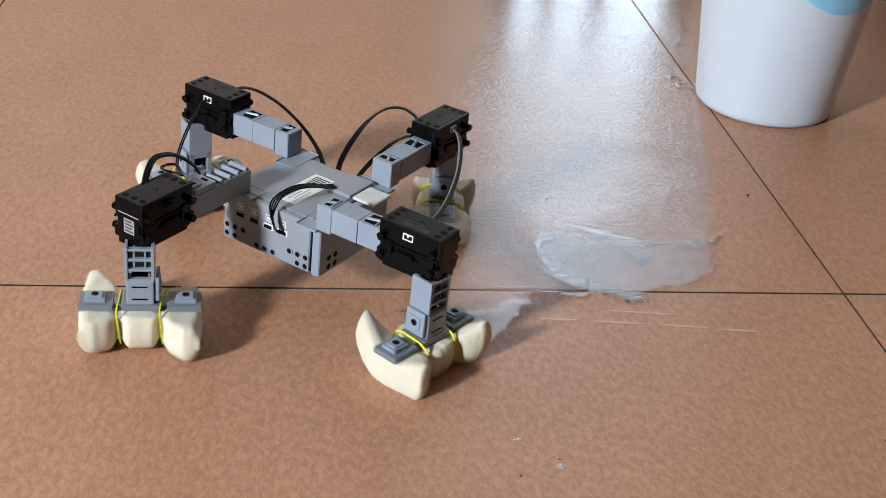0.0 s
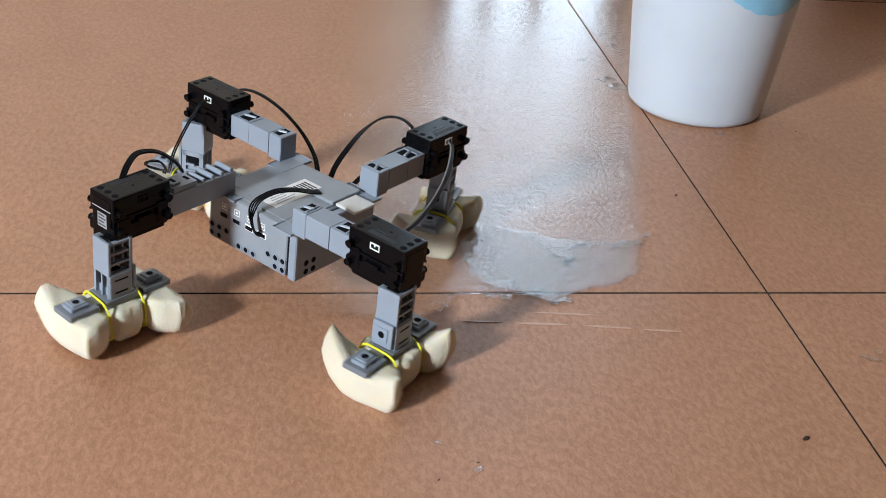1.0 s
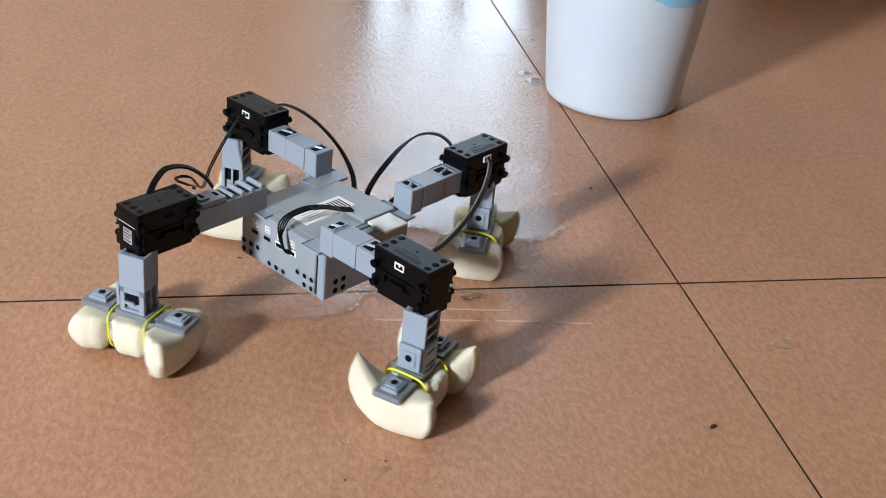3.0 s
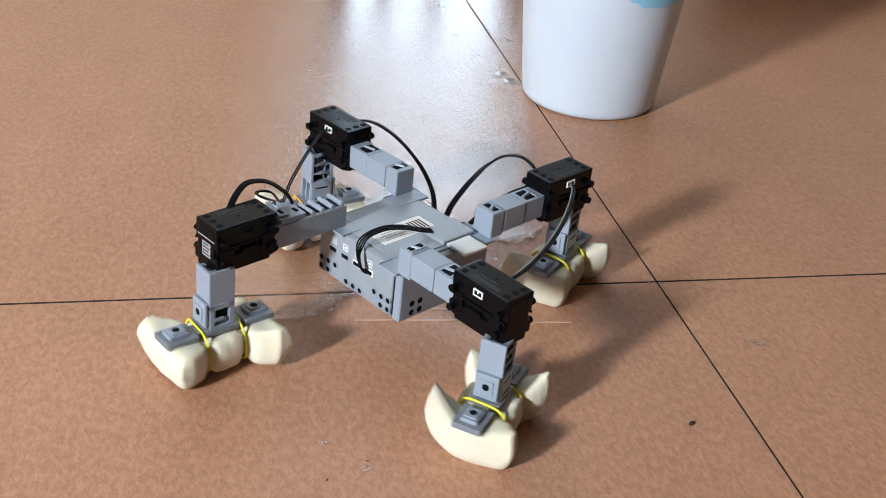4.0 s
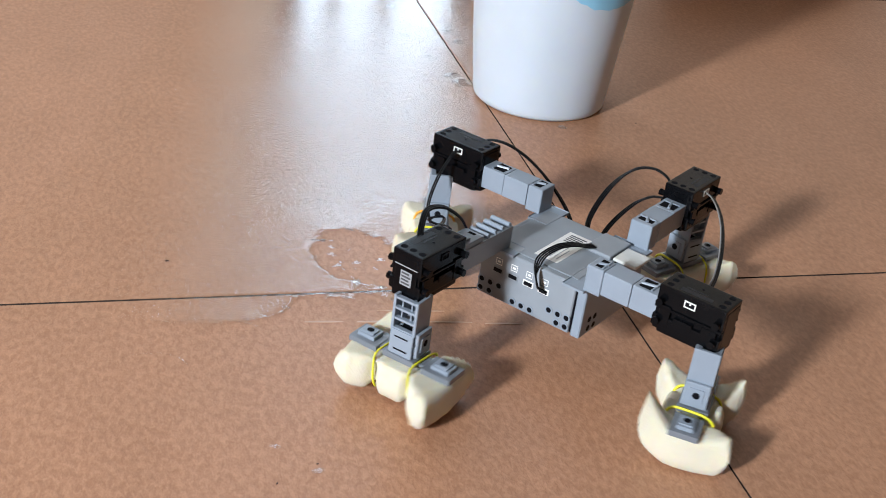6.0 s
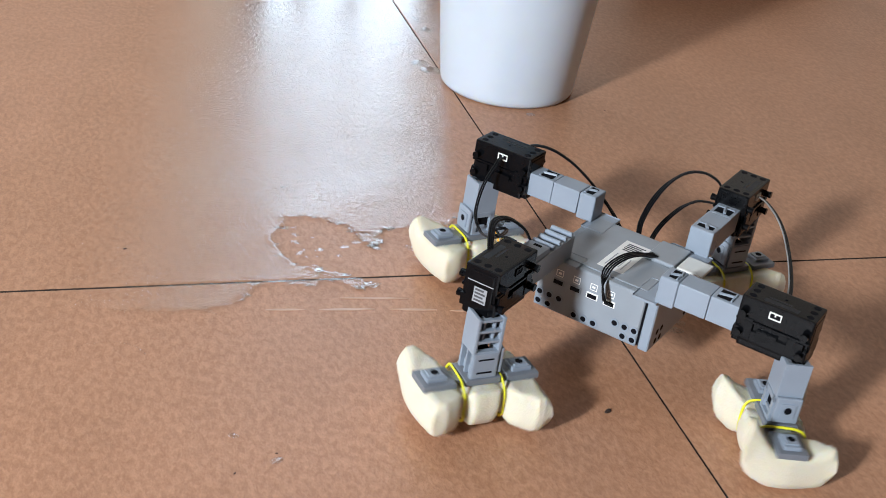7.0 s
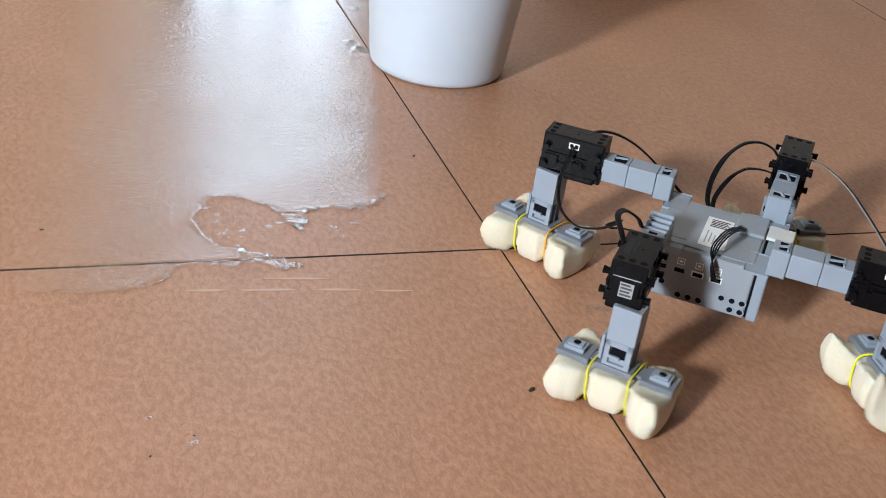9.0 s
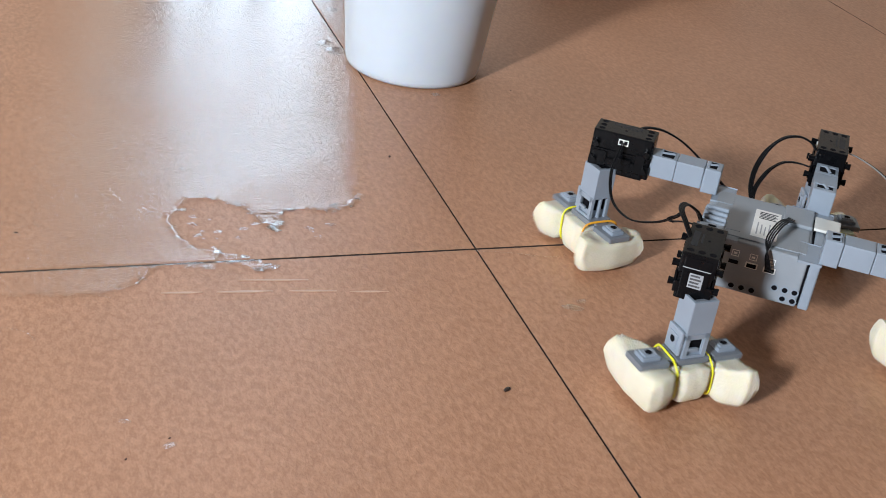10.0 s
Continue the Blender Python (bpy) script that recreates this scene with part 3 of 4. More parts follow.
def build_arm(robot, k):
    rot = pose(0, 0, 0, 0, 0, 90 * k)
    ribbed = k == 3
    mat = M_GREY
    if ribbed:
        bm = bmesh.new()
        mbox(bm, 34, C1 - 2, E0, E0 + 3, ZA0 - 2, ZA1 - 3, 0.6)
        mbox(bm, 34, C1 - 2, E1 - 3, E1, ZA0 - 2, ZA1 - 3, 0.6)
        mbox(bm, 34, C1 - 2, E0 + 2, E1 - 2, ZA0 - 2, ZA0 + 4)
        arm = part("arm", bm, M_GREY2, robot, "grey plastic ribbed beam", m=rot)
        for a in (36, 45, 54, 63):
            bm = bmesh.new()
            mbox(bm, a, a + 3.2, E0 + 0.6, E1 - 0.6, ZA1 - 8, ZA1 - 1.0, 0.7)
            add_cyl(bm, mm((a + 1.6, E0 + 1.0, ZA1 - 1.8))[0], mm((a + 1.6, E1 - 1.0, ZA1 - 1.8))[0], 2.0 * MM, 10)
            part("rib", bm, M_GREY, arm)
        bm = bmesh.new()
        mbox(bm, 71, 93, E0 + 1, E1 - 1, ZA1 - 8, ZA1 + 1.0, 0.8)
        mbox(bm, 84, 92, E0 + 4, E1 - 4, ZA1 + 1.0, ZA1 + 3.0, 0.8)
        part("end_block", bm, M_GREY, arm)
        for a in (75, 88):
            bm = bmesh.new()
            z = (ZA1 + 1.0) if a == 75 else (ZA1 + 3.0)
            mbox(bm, a - 1.5, a + 1.5, -40, -34, z - 1, z + 0.1)
            part("slot", bm, M_HOLE_SHADE, arm)
    else:
        cuts = ((C0, C0 + 13.5), (C0 + 13.8, C0 + 36.2), (C0 + 36.5, C1 + 1.5))
        bm = bmesh.new()
        mbox(bm, *cuts[1], E0, E1, ZA0, ZA1, 1.0)
        arm = part("arm", bm, mat, robot, "light grey plastic beam", m=rot)
        bm = bmesh.new()
        mbox(bm, *cuts[0], E0, E1, ZA0 - 2.5, ZA1 + 0.2, 1.6, 3)
        part("inner_block", bm, mat, arm)
        bm = bmesh.new()
        mbox(bm, *cuts[2], E0 + 0.3, E1 - 0.3, ZA0, ZA1, 1.0)
        part("outer_block", bm, mat, arm)
        for a, w in ((C0 + 8, 7), (C0 + 45, 11)):
            bm = bmesh.new()
            mbox(bm, a - w / 2, a + w / 2, E0 + 3, E1 - 3, ZA1 - 1, ZA1 + 0.32)
            part("slot", bm, M_HOLE_SHADE, arm)
            bm = bmesh.new()
            add_cyl(bm, mm((a - w / 2, (E0 + E1) / 2 - 2, ZA1 + 0.4))[0], mm((a + w / 2, (E0 + E1) / 2 + 1, ZA1 + 0.4))[0], 1.3 * MM, 8)
            mbox(bm, a + w / 2 - 1.4, a + w / 2, E0 + 2.4, E1 - 2.4, ZA1 - 0.5, ZA1 + 1.2, 0.3, 1)
            part("slot_rib", bm, mat, arm)
    bm = bmesh.new()
    mbox(bm, 28, 46, E0 - 3.5, -17, H1 + 0.1, ZA0 - 1.9, 1.2, 3)
    part("foot_bracket", bm, M_GREY, arm)
    return arm


def build_motor(robot, k):
    rot = pose(0, 0, 0, 0, 0, 90 * k)
    bm = bmesh.new()
    mbox(bm, A0, A1, B0 + 1, B1 - 1, 93.5, ZT, 1.3, 2)
    mbox(bm, A0 + 1, A1 - 1, B0 + 2.2, B1 - 2.2, 86, 95)
    mbox(bm, A0 - 0.5, A1 + 0.3, B0 + 0.2, B1 - 0.2, 78.5, 87.2, 1.2, 2)
    mbox(bm, A0 + 4, A1 - 1.5, B0 + 2, B1 - 2, 73.5, 80, 1.5, 2)
    mbox(bm, A0 - 0.4, A1 + 0.4, B0 + 4, B1 - 4, 74.5, ZT - 3, 1.0, 2)
    # raised ribs on the long sides
    for b in (B0 + 0.6, B1 - 0.6):
        mbox(bm, A0 + 4, A0 + 12, b - 0.9, b + 0.9, 80, 96, 0.3, 1)
        mbox(bm, A1 - 14, A1 - 3, b - 0.9, b + 0.9, 82, 92.5, 0.3, 1)
        mbox(bm, A0 + 15, A0 + 29, b - 0.8, b + 0.8, 84.5, 89.5, 0.3, 1)
        mbox(bm, A0, A1, b - 0.9, b + 0.6, 92.6, 94.4, 0.3, 1)
    motor = part("motor", bm, M_BLACK, robot, "black plastic servo motor block", m=rot)
    # round pegs at both ends
    for a, s in ((A0, -1), (A1, 1)):
        for b in (B0 + 2.6, B1 - 2.6):
            for z in (84, 98.5):
                bm = bmesh.new()
                d = 1 if b > -37 else -1
                add_cyl(bm, mm((a - s * 4, b, z))[0], mm((a - s * 4, b + d * 6.0, z))[0], 2.4 * MM, 12)
                add_cyl(bm, mm((a - s * 4, b + d * 4.6, z))[0], mm((a - s * 4, b + d * 6.4, z))[0], 2.7 * MM, 12)
                part("peg", bm, M_BLACK, motor)
    for a in (A0 + 5.5, A1 - 5.5):
        for b in (-45.2, -37.5, -29.8):
            bm = bmesh.new()
            add_cyl(bm, mm((a, b, ZT - 1))[0], mm((a, b, ZT + 0.08))[0], 2.5 * MM, 14)
            part("pin_hole", bm, M_HOLE_SHADE, motor)
    bm = bmesh.new()
    mbox(bm, A0 + 13, A1 - 13, B0 + 4.5, B0 + 9, ZT, ZT + 0.06)
    mbox(bm, A0 + 15, A1 - 19, B0 + 10.5, B0 + 12, ZT, ZT + 0.06)
    part("print_bar", bm, M_INKDIM, motor)
    bm = bmesh.new()
    add_cyl(bm, mm(((A0 + A1) / 2, -35, ZT - 1))[0], mm(((A0 + A1) / 2, -35, ZT + 0.1))[0], 1.0 * MM, 10)
    part("screw_hole", bm, M_HOLE_SHADE, motor)
    for b, s in ((B0 + 0.8, -1), (B1 - 0.8, 1)):
        bm = bmesh.new()
        x = 124.0
        lo, hi = sorted((b - s * 1.2, b + s * 0.6))
        mbox(bm, x - 4.2, x + 4.2, lo, hi, 100.6, 101.4)
        mbox(bm, x - 4.2, x + 4.2, lo, hi, 104.8, 105.6)
        mbox(bm, x - 4.2, x - 3.4, lo, hi, 101.4, 104.8)
        mbox(bm, x + 3.4, x + 4.2, lo, hi, 101.4, 104.8)
        mbox(bm, x - 0.5, x + 0.5, lo, hi, 103.2, 104.8)
        part("connector", bm, M_BLACK if k == 3 else M_WHITE, motor, "" if k == 3 else "small white cable connector")
        bm = bmesh.new()
        lo, hi = sorted((b - s * 1.0, b + s * 0.1))
        mbox(bm, x - 3.4, x + 3.4, lo, hi, 101.4, 104.8)
        part("connector_opening", bm, M_HOLE_SHADE, motor)
    if k == 3:
        bm = bmesh.new()
        mbox(bm, A1 + 0.35, A1 + 0.5, -41.5, -32, 84.5, 95.5)
        part("sticker", bm, M_INKGREY, motor, "small square grey sticker")
        bm = bmesh.new()
        mbox(bm, A1 - 0.1, A1 + 0.5, -47, -28, 98.5, 99.2)
        part("print_line", bm, M_INKGREY, motor)
        random.seed(3)
        bm = bmesh.new()
        for j in range(4):
            mbox(bm, A1 + 0.5, A1 + 0.55, -40.7, -33.0 - 1.2 * (j % 2), 85.6 + j * 2.5, 87.0 + j * 2.5)
        part("print_marks", bm, M_INK, motor)
    return motor


# how far each foam pad's corners curl up: (-x -y), (+x -y), (-x +y), (+x +y)
HORNS = {0: (0.9, 1.75, 1.05, 0.5), 1: (0.55, 1.5, 1.5, 0.55), 2: (0.55, 1.5, 1.5, 0.55), 3: (0.25, 1.9, 0.3, 0.25)}


def sponge_mesh(up, mirror, seed, flare, L, skew, horns):
    """A block of foam laced by two bands into three lobes; its outer lobes flare and curl up at their ends."""
    bm = bmesh.new()
    nx, ny = 44, 22
    top, bot = [], []
    for i in range(nx + 1):
        u = -1 + 2 * i / nx
        x = u * L
        pinch = math.exp(-((abs(x) - 14.5) / 3.6) ** 2)
        outer = min(1.0, max(0.0, (abs(x) - 14.5) / 16))
        wy = 19 + flare * outer - 3.5 * pinch
        endf = max(0.0, (abs(u) - 0.86) / 0.14)
        ta, ba = [], []
        for j in range(ny + 1):
            v = -1 + 2 * j / ny
            y = v * wy
            sx = -1 if mirror else 1
            horn = horns[(sx * x > 0) + 2 * (y > 0)]
            curl = up * horn * (0.25 + 0.75 * outer) * max(0.0, (abs(y) - 9) / 25) ** 1.25
            edge = (1 - max(0.0, (abs(v) - 0.8) / 0.2) ** 2.2)
            zt = 28.5 - 2.0 * pinch + curl - 1.5 * endf ** 2
            zb = 0.5 + 7.0 * pinch + 0.42 * curl + 2.2 * (1 - edge) + 1.0 * endf ** 2 + 1.5 * (1 - outer) * abs(v) ** 2
            if abs(v) > 0.9 or abs(u) > 0.95:
                jag = noise.noise(Vector((i * 0.9, j * 0.9, seed * 7)))
                zt, y = zt + 1.2 * jag, y * (1 + 0.02 * jag)
            rv, ru = max(0.0, (abs(v) - 0.84) / 0.16), max(0.0, (abs(u) - 0.88) / 0.12)
            zt -= 1.2 * rv ** 3 + 1.2 * ru ** 3
            zb += 1.6 * rv ** 2.4 + 1.4 * ru ** 2.4
            xs = x * (1 + 0.07 * (1 - abs(v)) - 0.0) if abs(u) > 0.7 else x
            q = Vector((x, y, seed * 40)) * 0.07
            w = noise.noise(q) * 1.4
            w2 = noise.noise(q * 2.2) * 0.5
            ys = y - skew * outer * math.copysign(1, sx * x)
            ta.append(bm.verts.new(Vector((sx * xs + w, ys + w2, zt + w * 0.6 + w2)) * MM))
            ba.append(bm.verts.new(Vector((sx * xs * 0.985 + w, ys - 0.015 * y + w2, max(0.0, zb + w * 0.4))) * MM))
        top.append(ta)
        bot.append(ba)
    for i in range(nx):
        for j in range(ny):
            bm.faces.new((top[i][j], top[i + 1][j], top[i + 1][j + 1], top[i][j + 1]))
            bm.faces.new((bot[i][j], bot[i][j + 1], bot[i + 1][j + 1], bot[i + 1][j]))
    # the sides bulge between the bands and are drawn in under them
    rim = [(i, 0) for i in range(nx)] + [(nx, j) for j in range(ny)] + [(i, ny) for i in range(nx, 0, -1)] + [(0, j) for j in range(ny, 0, -1)]
    cols = []
    for i, j in rim:
        a, b = top[i][j], bot[i][j]
        x = (-1 + 2 * i / nx) * L
        pinch = math.exp(-((abs(x) - 14.5) / 3.2) ** 2)
        sx = -1 if mirror else 1
        out = Vector(((i == nx) - (i == 0), 0, 0)) * sx + Vector((0, (j == ny) - (j == 0), 0))
        push = (2.6 - 5.2 * pinch) * MM if out.y else 1.4 * MM
        col = [a]
        for u in (0.2, 0.5, 0.8):
            col.append(bm.verts.new(a.co.lerp(b.co, u) + out * push * math.sin(math.pi * u)))
        cols.append(col + [b])
    for a, b in zip(cols, cols[1:] + cols[:1]):
        for k in range(4):
            bm.faces.new((a[k], a[k + 1], b[k + 1], b[k]))
    return bm


def build_leg(robot, k, mirror, up, bands):
    """The turning leg: upright with a ladder side (+y), a forked side, a clip side, on a foot plate tied to a foam pad."""
    s = -1 if mirror else 1
    W2, D2 = 10.0, 9.0

    def b(bm, x0, x1, y0, y1, z0, z1, bevel=0.0):
        lo, hi = sorted((s * x0, s * x1))
        mbox(bm, lo, hi, y0, y1, z0, z1, bevel, 2)

    bm = bmesh.new()
    # upper column: solid back and sides, open ladder front
    b(bm, -W2, W2, -D2, -D2 + 2.2, 52, 79, 0.5)
    b(bm, -W2, -W2 + 2.2, -D2 + 2, D2, 52, 79, 0.5)
    b(bm, W2 - 2.2, W2, -D2 + 2, D2, 52, 79, 0.5)
    leg = part("leg", bm, M_GREY, robot, "light grey plastic upright with a ladder side")
    for z in (53, 61, 69, 77):
        bm = bmesh.new()
        b(bm, -W2 + 1.5, W2 - 1.5, D2 - 4, D2 - 0.4, z - 0.9, z + 0.9, 0.3)
        part("rung", bm, M_GREY, leg)
    for x in (-3.7, 3.7):
        bm = bmesh.new()
        b(bm, x - 0.5, x + 0.5, -D2 + 2, D2 - 2.5, 61, 77)
        part("web", bm, M_GREY, leg)
    for y in (-7.5, 0, 7.0):
        bm = bmesh.new()
        b(bm, 5.5, 9.6, y - 0.8, y + 0.8, 33, 53)
        part("prong", bm, M_GREY, leg)
    # inner dark core
    bm = bmesh.new()
    b(bm, -W2 + 2.2, W2 - 2.2, -D2 + 2.2, -D2 + 4.5, 55, 79)
    part("core", bm, M_FOOTGREY, leg)
    # lower bracket
    bm = bmesh.new()
    b(bm, -9.5, 9.5, D2 - 2.0, D2 + 0.6, 33, 53, 1.6)
    b(bm, -9.5, 9.5, -D2 - 0.4, -D2 + 1.6, 33, 36)
    b(bm, -9.5, -6, -D2 - 0.4, -D2 + 1.6, 36, 53)
    b(bm, 6, 9.5, -D2 - 0.4, -D2 + 1.6, 36, 53)
    b(bm, -9.5, 9.5, -D2 - 0.4, -D2 + 1.6, 49, 53)
    b(bm, -6.5, 1.5, -D2 - 0.6, -D2 + 1.0, 40, 42)
    b(bm, -7, 7, -7, 7, 33, 40)
    part("ankle_bracket", bm, M_GREY, leg)
    bm = bmesh.new()
    b(bm, -5.5, 5.5, D2 + 0.5, D2 + 0.75, 37.5, 38.8)
    b(bm, -5.5, 5.5, D2 + 0.5, D2 + 0.75, 47.5, 48.7)
    b(bm, -5.0, 6.2, -6.9, 6.4, 37, 52.2)
    part("recess", bm, M_HOLE_SHADE, leg)
    # clip with a round eye on one end face
    bm = bmesh.new()
    b(bm, -13.2, -10.6, -8.5, 8.5, 36, 55, 1.2)
    b(bm, -14.0, -13.1, -5.0, 5.0, 40, 51, 0.4)
    b(bm, -10.8, -9, -3, 3, 38, 44)
    part("clip", bm, M_GREY, leg)
    bm = bmesh.new()
    add_cyl(bm, mm((s * -13.0, 0, 46))[0], mm((s * -14.15, 0, 46))[0], 2.6 * MM, 14)
    part("clip_eye", bm, M_HOLE_SHADE, leg)
    # foot plate with two stepped studs
    bm = bmesh.new()
    mbox(bm, -13, 13, -11, 11, 29.5, 34, 1.0)
    plate = part("ankle_plate", bm, M_FOOTGREY, leg)
    for x in (-31, 31):
        bm = bmesh.new()
        mbox(bm, x - 12.5 if x > 0 else x - 11, x + 11 if x > 0 else x + 12.5, -10.2, 10.2, 28.2, 32.6, 0.7)
        lo, hi = (11, x) if x > 0 else (x, -11)
        mbox(bm, lo, hi, -5.5, 5.5, 29.8, 32.0)
        part("toe_plate", bm, M_FOOTGREY, leg, "slate grey stepped plastic plate")
        bm = bmesh.new()
        mbox(bm, x - 7.2, x + 7.2, -5.8, 5.8, 32.2, 35.4, 0.8)
        mbox(bm, x - 5.2, x + 5.2, -4.2, 4.2, 35.2, 36.6, 0.6)
        part("stud", bm, M_GREY, leg)
        bm = bmesh.new()
        add_cyl(bm, mm((x, 0, 35.8))[0], mm((x, 0, 36.75))[0], 2.7 * MM, 12)
        part("stud_hole", bm, M_HOLE_SHADE, leg)
    part("sponge", sponge_mesh(up, mirror, k + 1, {0: 10, 1: 7, 2: 10, 3: 11}[k], {0: 37, 1: 37, 2: 39, 3: 39}[k], {0: -1, 1: 3, 2: 3, 3: 5}[k], HORNS[k]), M_SPONGE, leg, "cream foam sponge pad laced into three lobes", smooth=True).data.set_sharp_from_angle(angle=radians(62))
    for x, mat in zip((-14.5, 14.5), bands):
        bm = bmesh.new()
        pts = []
        for i in range(40):
            a = 2 * math.pi * i / 40
            cy, cz = math.cos(a), math.sin(a)
            pts.append(Vector((x + 1.2 * math.sin(2 * a), 17.3 * math.copysign(abs(cy) ** 0.5, cy), 18.0 + 15.2 * math.copysign(abs(cz) ** 0.55, cz))) * MM)
        add_tube(bm, pts, 0.68 * MM, 6, closed=True, flat=1.6, up=(1, 0, 0))
        part("rubber_band", bm, mat, leg, "orange rubber band" if mat == M_ORANGE else "yellow rubber band", smooth=True)
    return leg


def build_cables(robot):
    def cable(name, lanes, pts, r, mats, gap, flat=1.0):
        path = smooth_path(mm(*pts), 8)
        ob = None
        for i in range(lanes):
            o = (i - (lanes - 1) / 2) * gap * MM
            moved = []
            for j, p in enumerate(path):
                a, c = path[max(j - 1, 0)], path[min(j + 1, len(path) - 1)]
                side = (c - a).cross(Vector((0.2, 0.3, 1)))
                side.normalize()
                moved.append(p + side * o)
            bm = bmesh.new()
            add_tube(bm, moved, r * 0.85 * MM, 7)
            if ob is None:
                ob = part("cable", bm, mats[i % len(mats)], robot, name, smooth=True)
            else:
                part("wire", bm, mats[i % len(mats)], ob, smooth=True)

    cable("four thin black wires plugged into the front socket", 4, [(11, -43.5, 60), (9.5, -49, 64), (6, -50, 76), (5, -44, 86), (9, -30, 91), (13, -14, 89), (16, 0, 84), (18, 10, 81.5)], 0.75, [M_CABLE], 1.6)
    cable("black flat cable from motor to hub", 3, [(-121, 48, 103), (-113, 52, 109), (-100, 57, 109), (-86, 63, 103), (-73, 68, 94), (-58, 71, 82), (-40, 66, 71), (-26, 55, 64), (-20, 43.5, 62)], 1.05, [M_CABLE], 1.4)
    cable("black flat cable from motor to hub", 3, [(25, 113, 103), (19, 112, 109), (8, 110, 112), (-4, 104, 109), (-14, 96, 98), (-19, 84, 84), (-18, 68, 72), (-12, 54, 65), (-8, 43.5, 63)], 1.05, [M_CABLE], 1.4)
    cable("black flat cable looped between two motors", 3, [(-47, -125, 108), (-54, -114, 114), (-60, -100, 117), (-58, -84, 114), (-50, -74, 106), (-46, -70, 98)], 1.1, [M_CABLE], 1.45)
    cable("black cable hanging from the motor", 2, [(-124, 24.0, 103), (-124, 17, 101), (-126, 4, 84), (-118, -16, 70), (-100, -36, 68), (-80, -56, 80), (-66, -70, 94), (-60, -80, 104), (-62, -88, 106), (-68, -86, 100), (-66, -78, 95), (-58, -78, 97), (-50, -84, 100)], 0.8, [M_CABLE], 1.5)
    cable("black and pale cable between two motors", 3, [(51, 124, 103), (60, 116, 104), (74, 97, 105), (87, 76, 104), (98, 54, 102), (108, 30, 101), (117, 4, 101), (122, -16, 102), (124, -24.5, 103)], 0.75, [M_CABLE, M_CABLE, M_CABLEW], 1.25)
    cable("black cable behind the hub", 3, [(25, 136, 78), (17, 138, 78), (8, 136, 78), (0, 132, 76), (-9, 124, 68), (-15, 106, 56), (-11, 80, 50), (0, 56, 50), (6, 43.5, 52)], 0.9, [M_CABLE], 1.3)


def build_robot():
    robot = new("walking_robot")
    tagged(robot, "grey and black four-legged toy robot on yellow-banded sponge feet", "robot")
    build_hub(robot)
    legs = {}
    for k in range(4):
        build_arm(robot, k)
        build_motor(robot, k)
        bands = {0: (M_YELLOW, M_YELLOW), 1: (M_YELLOW, M_YELLOW), 2: (M_YELLOW, M_ORANGE), 3: (M_YELLOW, M_YELLOW)}[k]
        legs[k] = build_leg(robot, k, k in (0, 1), {0: 17, 1: 7, 2: 5, 3: 5}[k], bands)
    build_cables(robot)
    return robot, legs


def build_crumbs():
    for x, y, r, a in ((-0.045, -0.191, 0.0033, 30), (-0.36, 0.0575, 0.0018, 0), (-0.305, -0.224, 0.0011, 50), (-0.277, -0.208, 0.001, 10), (0.158, 0.33, 0.0014, 80), (-0.025, 0.175, 0.0020, 60), (-0.22, 0.16, 0.0018, 0)):
        bm = bmesh.new()
        bmesh.ops.create_icosphere(bm, subdivisions=2, radius=1.0)
        for v in bm.verts:
            v.co = Vector((v.co.x * r, v.co.y * r * 0.5, v.co.z * r * 0.3)) * (1 + 0.3 * noise.noise(v.co * 2))
        tagged(part("crumb", bm, M_SEED, m=pose(x, y, r * 0.28, 0, 0, a)), "tiny dark crumb of dirt on the tile", "crumb", "crumbs on the floor")


build_room()
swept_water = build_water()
build_bucket()
build_crumbs()
robot, legs = build_robot()
build_floor()

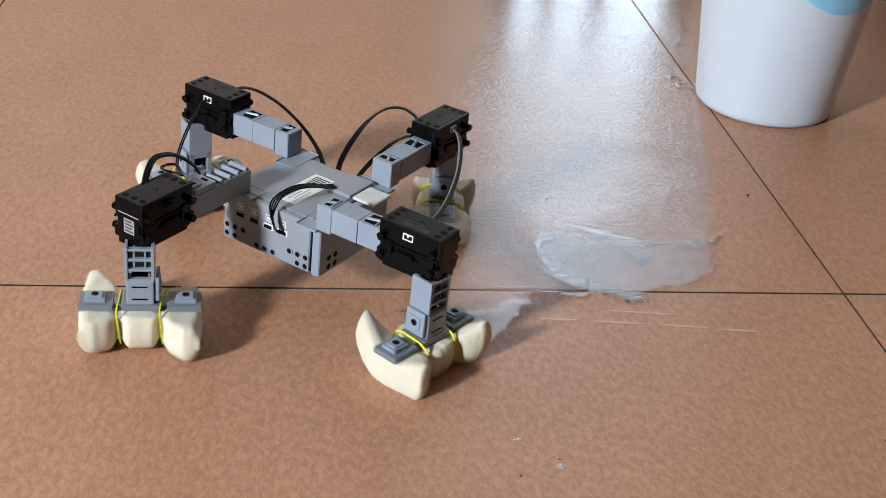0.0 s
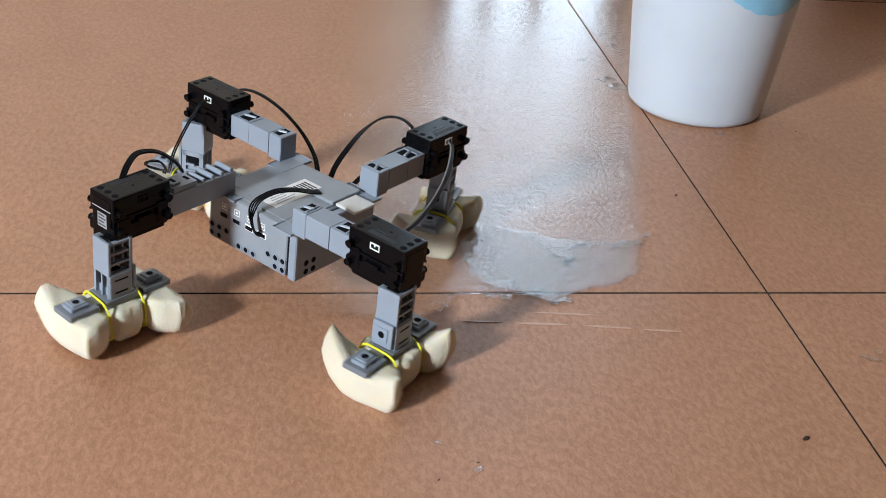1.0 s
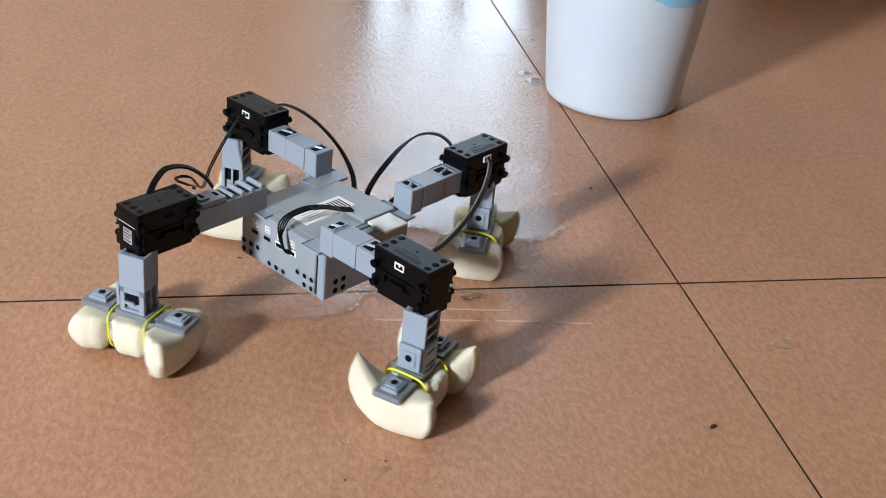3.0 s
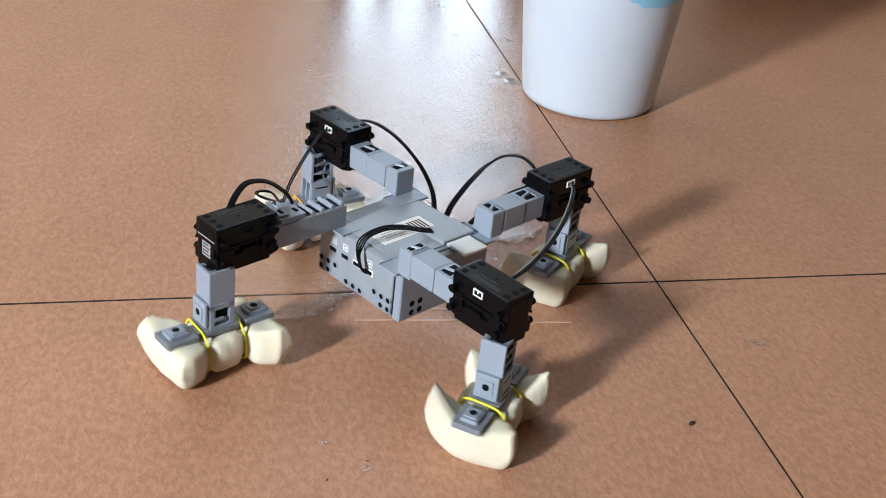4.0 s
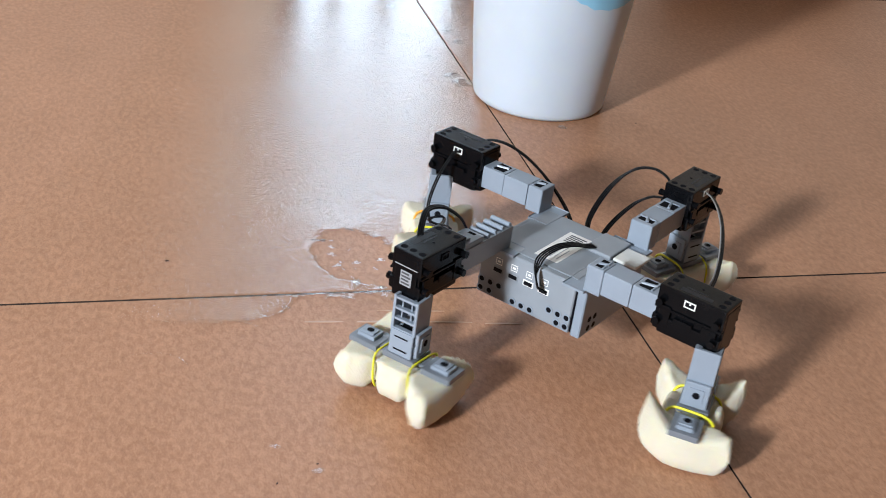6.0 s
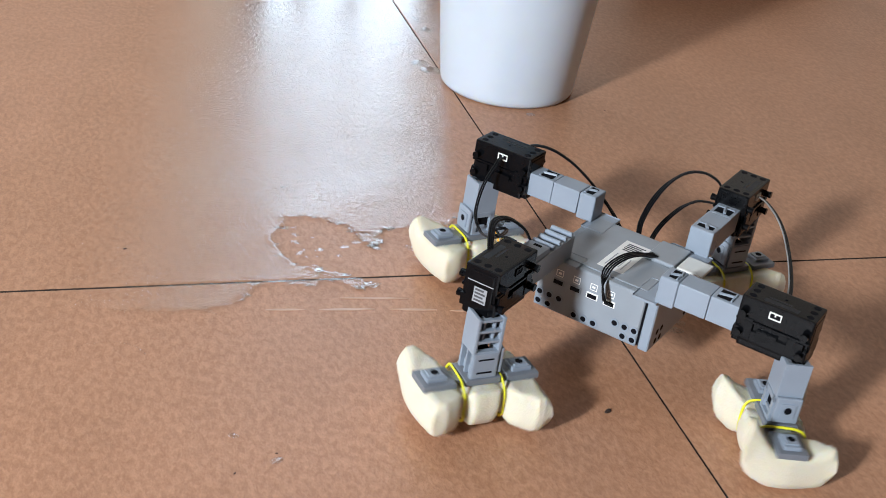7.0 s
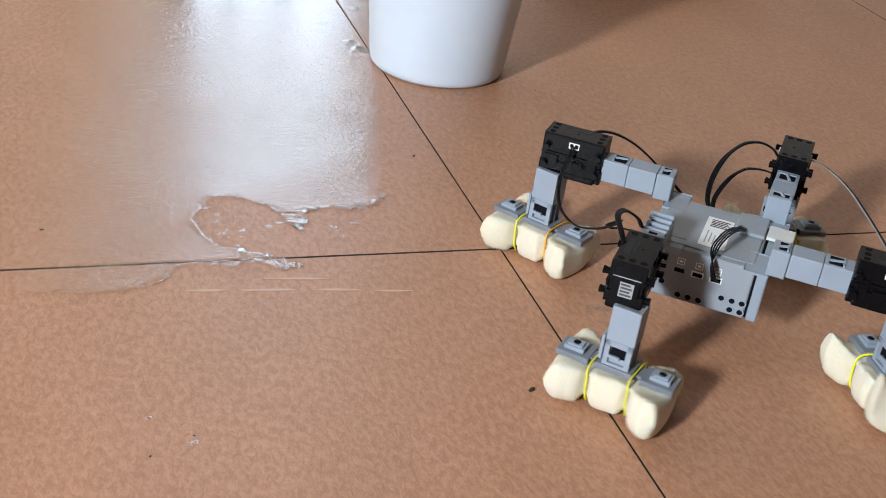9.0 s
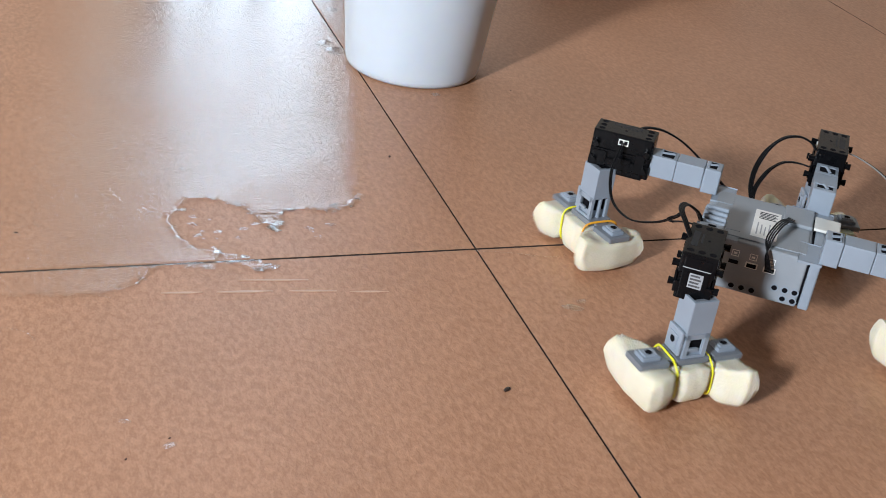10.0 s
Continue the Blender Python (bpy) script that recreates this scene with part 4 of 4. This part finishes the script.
# ---------------------------------------------------------------- movement
# seconds, x, y, z, turn about x, y, z
ROBOT_ROWS = [
    (0.0, -0.4420, 0.0244, -0.0014, -0.67, 1.80, -38.33),
    (0.5, -0.4137, 0.0387, -0.0012, -0.40, 1.66, -36.09),
    (1.0, -0.3937, 0.0246, -0.0006, -0.88, 1.92, -46.05),
    (1.5, -0.3614, 0.0346, -0.0005, -0.72, 1.86, -44.97),
    (2.0, -0.3399, 0.0167, -0.0009, -0.92, 1.78, -52.11),
    (2.2, -0.3334, 0.0178, 0.0003, -0.84, 1.57, -51.07),
    (3.3, -0.2723, -0.0144, 0.0008, 0.00, 0.84, -53.48),
    (3.5, -0.2506, -0.0188, 0.0020, -0.10, 1.28, -53.84),
    (4.0, -0.2284, -0.0374, 0.0002, -0.24, 1.10, -58.26),
    (4.5, -0.1950, -0.0388, -0.0013, -0.51, 1.30, -52.13),
    (5.0, -0.1555, -0.0565, -0.0022, -0.13, 1.40, -57.42),
    (5.5, -0.1144, -0.0663, 0.0006, -0.67, 1.31, -51.62),
    (6.8, -0.0249, -0.1005, -0.0004, -1.16, -0.16, -50.08),
    (7.0, -0.0164, -0.1114, 0.0008, -1.67, 1.17, -47.71),
    (7.5, 0.0130, -0.1056, -0.0001, -1.05, 0.27, -40.51),
    (8.0, 0.0485, -0.1281, 0.0015, -1.08, 0.20, -40.98),
    (8.5, 0.0789, -0.1179, 0.0003, -0.58, -0.49, -34.54),
    (9.0, 0.1204, -0.1167, -0.0003, -0.38, -0.25, -38.60),
    (9.5, 0.1527, -0.1119, 0.0018, -0.51, -0.47, -33.31),
    (10.0, 0.1879, -0.1153, 0.0024, -0.60, -0.16, -37.15),
]
# seconds and compass angle of each foot's long axis, degrees
SPIN = {
    3: [(0, 183), (0.5, 384), (1, 581), (1.5, 783), (2, 1010), (3.5, 1608), (4, 1828), (4.5, 2010), (5, 2240), (5.5, 2445), (7, 3069), (7.5, 3277), (8, 3494), (8.5, 3697), (9, 3915), (9.5, 4111), (10, 4324)],
    0: [(0, 223), (0.5, 404), (1, 588), (1.5, 769), (2, 964), (3.5, 1485), (4, 1673), (4.5, 1835), (5, 2033), (5.5, 2203), (7, 2777), (7.5, 2958), (8, 3142), (8.5, 3322), (10, 3862)],
    2: [(0, 3627), (0.5, 3420), (4, 2000), (7, 735), (7.5, 559), (8, 346), (8.5, 158), (9, -53), (9.5, -238), (10, -439)],
    1: [(0, 985), (0.8, 685), (1.2, 530), (1.8, 325), (2.2, 170), (3.3, -215), (3.7, -385), (3.9, -455), (10, -2724)],
}


def motions():
    walk(robot, [(t, pose(x, y, z, rx, ry, rz)) for t, x, y, z, rx, ry, rz in ROBOT_ROWS])
    yt, yv = [r[0] for r in ROBOT_ROWS], [r[6] for r in ROBOT_ROWS]
    for k, leg in legs.items():
        a, b = LEG_AXIS[k]
        p = pose(0, 0, 0, 0, 0, 90 * k) @ Vector((a * MM, b * MM, 0))
        st, sv = zip(*SPIN[k])
        rows = []
        for i in range(101):
            t = i / 10
            rows.append((t, pose(p.x, p.y, 0, 0, 0, float(np.interp(t, st, sv)) - float(np.interp(t, yt, yv)))))
        walk(leg, rows)
    # for the wiping by the feet, both tongues shift and sink below the tile tops
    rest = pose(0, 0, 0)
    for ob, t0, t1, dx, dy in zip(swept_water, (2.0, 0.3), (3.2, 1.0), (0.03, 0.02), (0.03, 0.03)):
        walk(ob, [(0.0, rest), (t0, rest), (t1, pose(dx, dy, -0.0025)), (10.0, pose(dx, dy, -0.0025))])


motions()
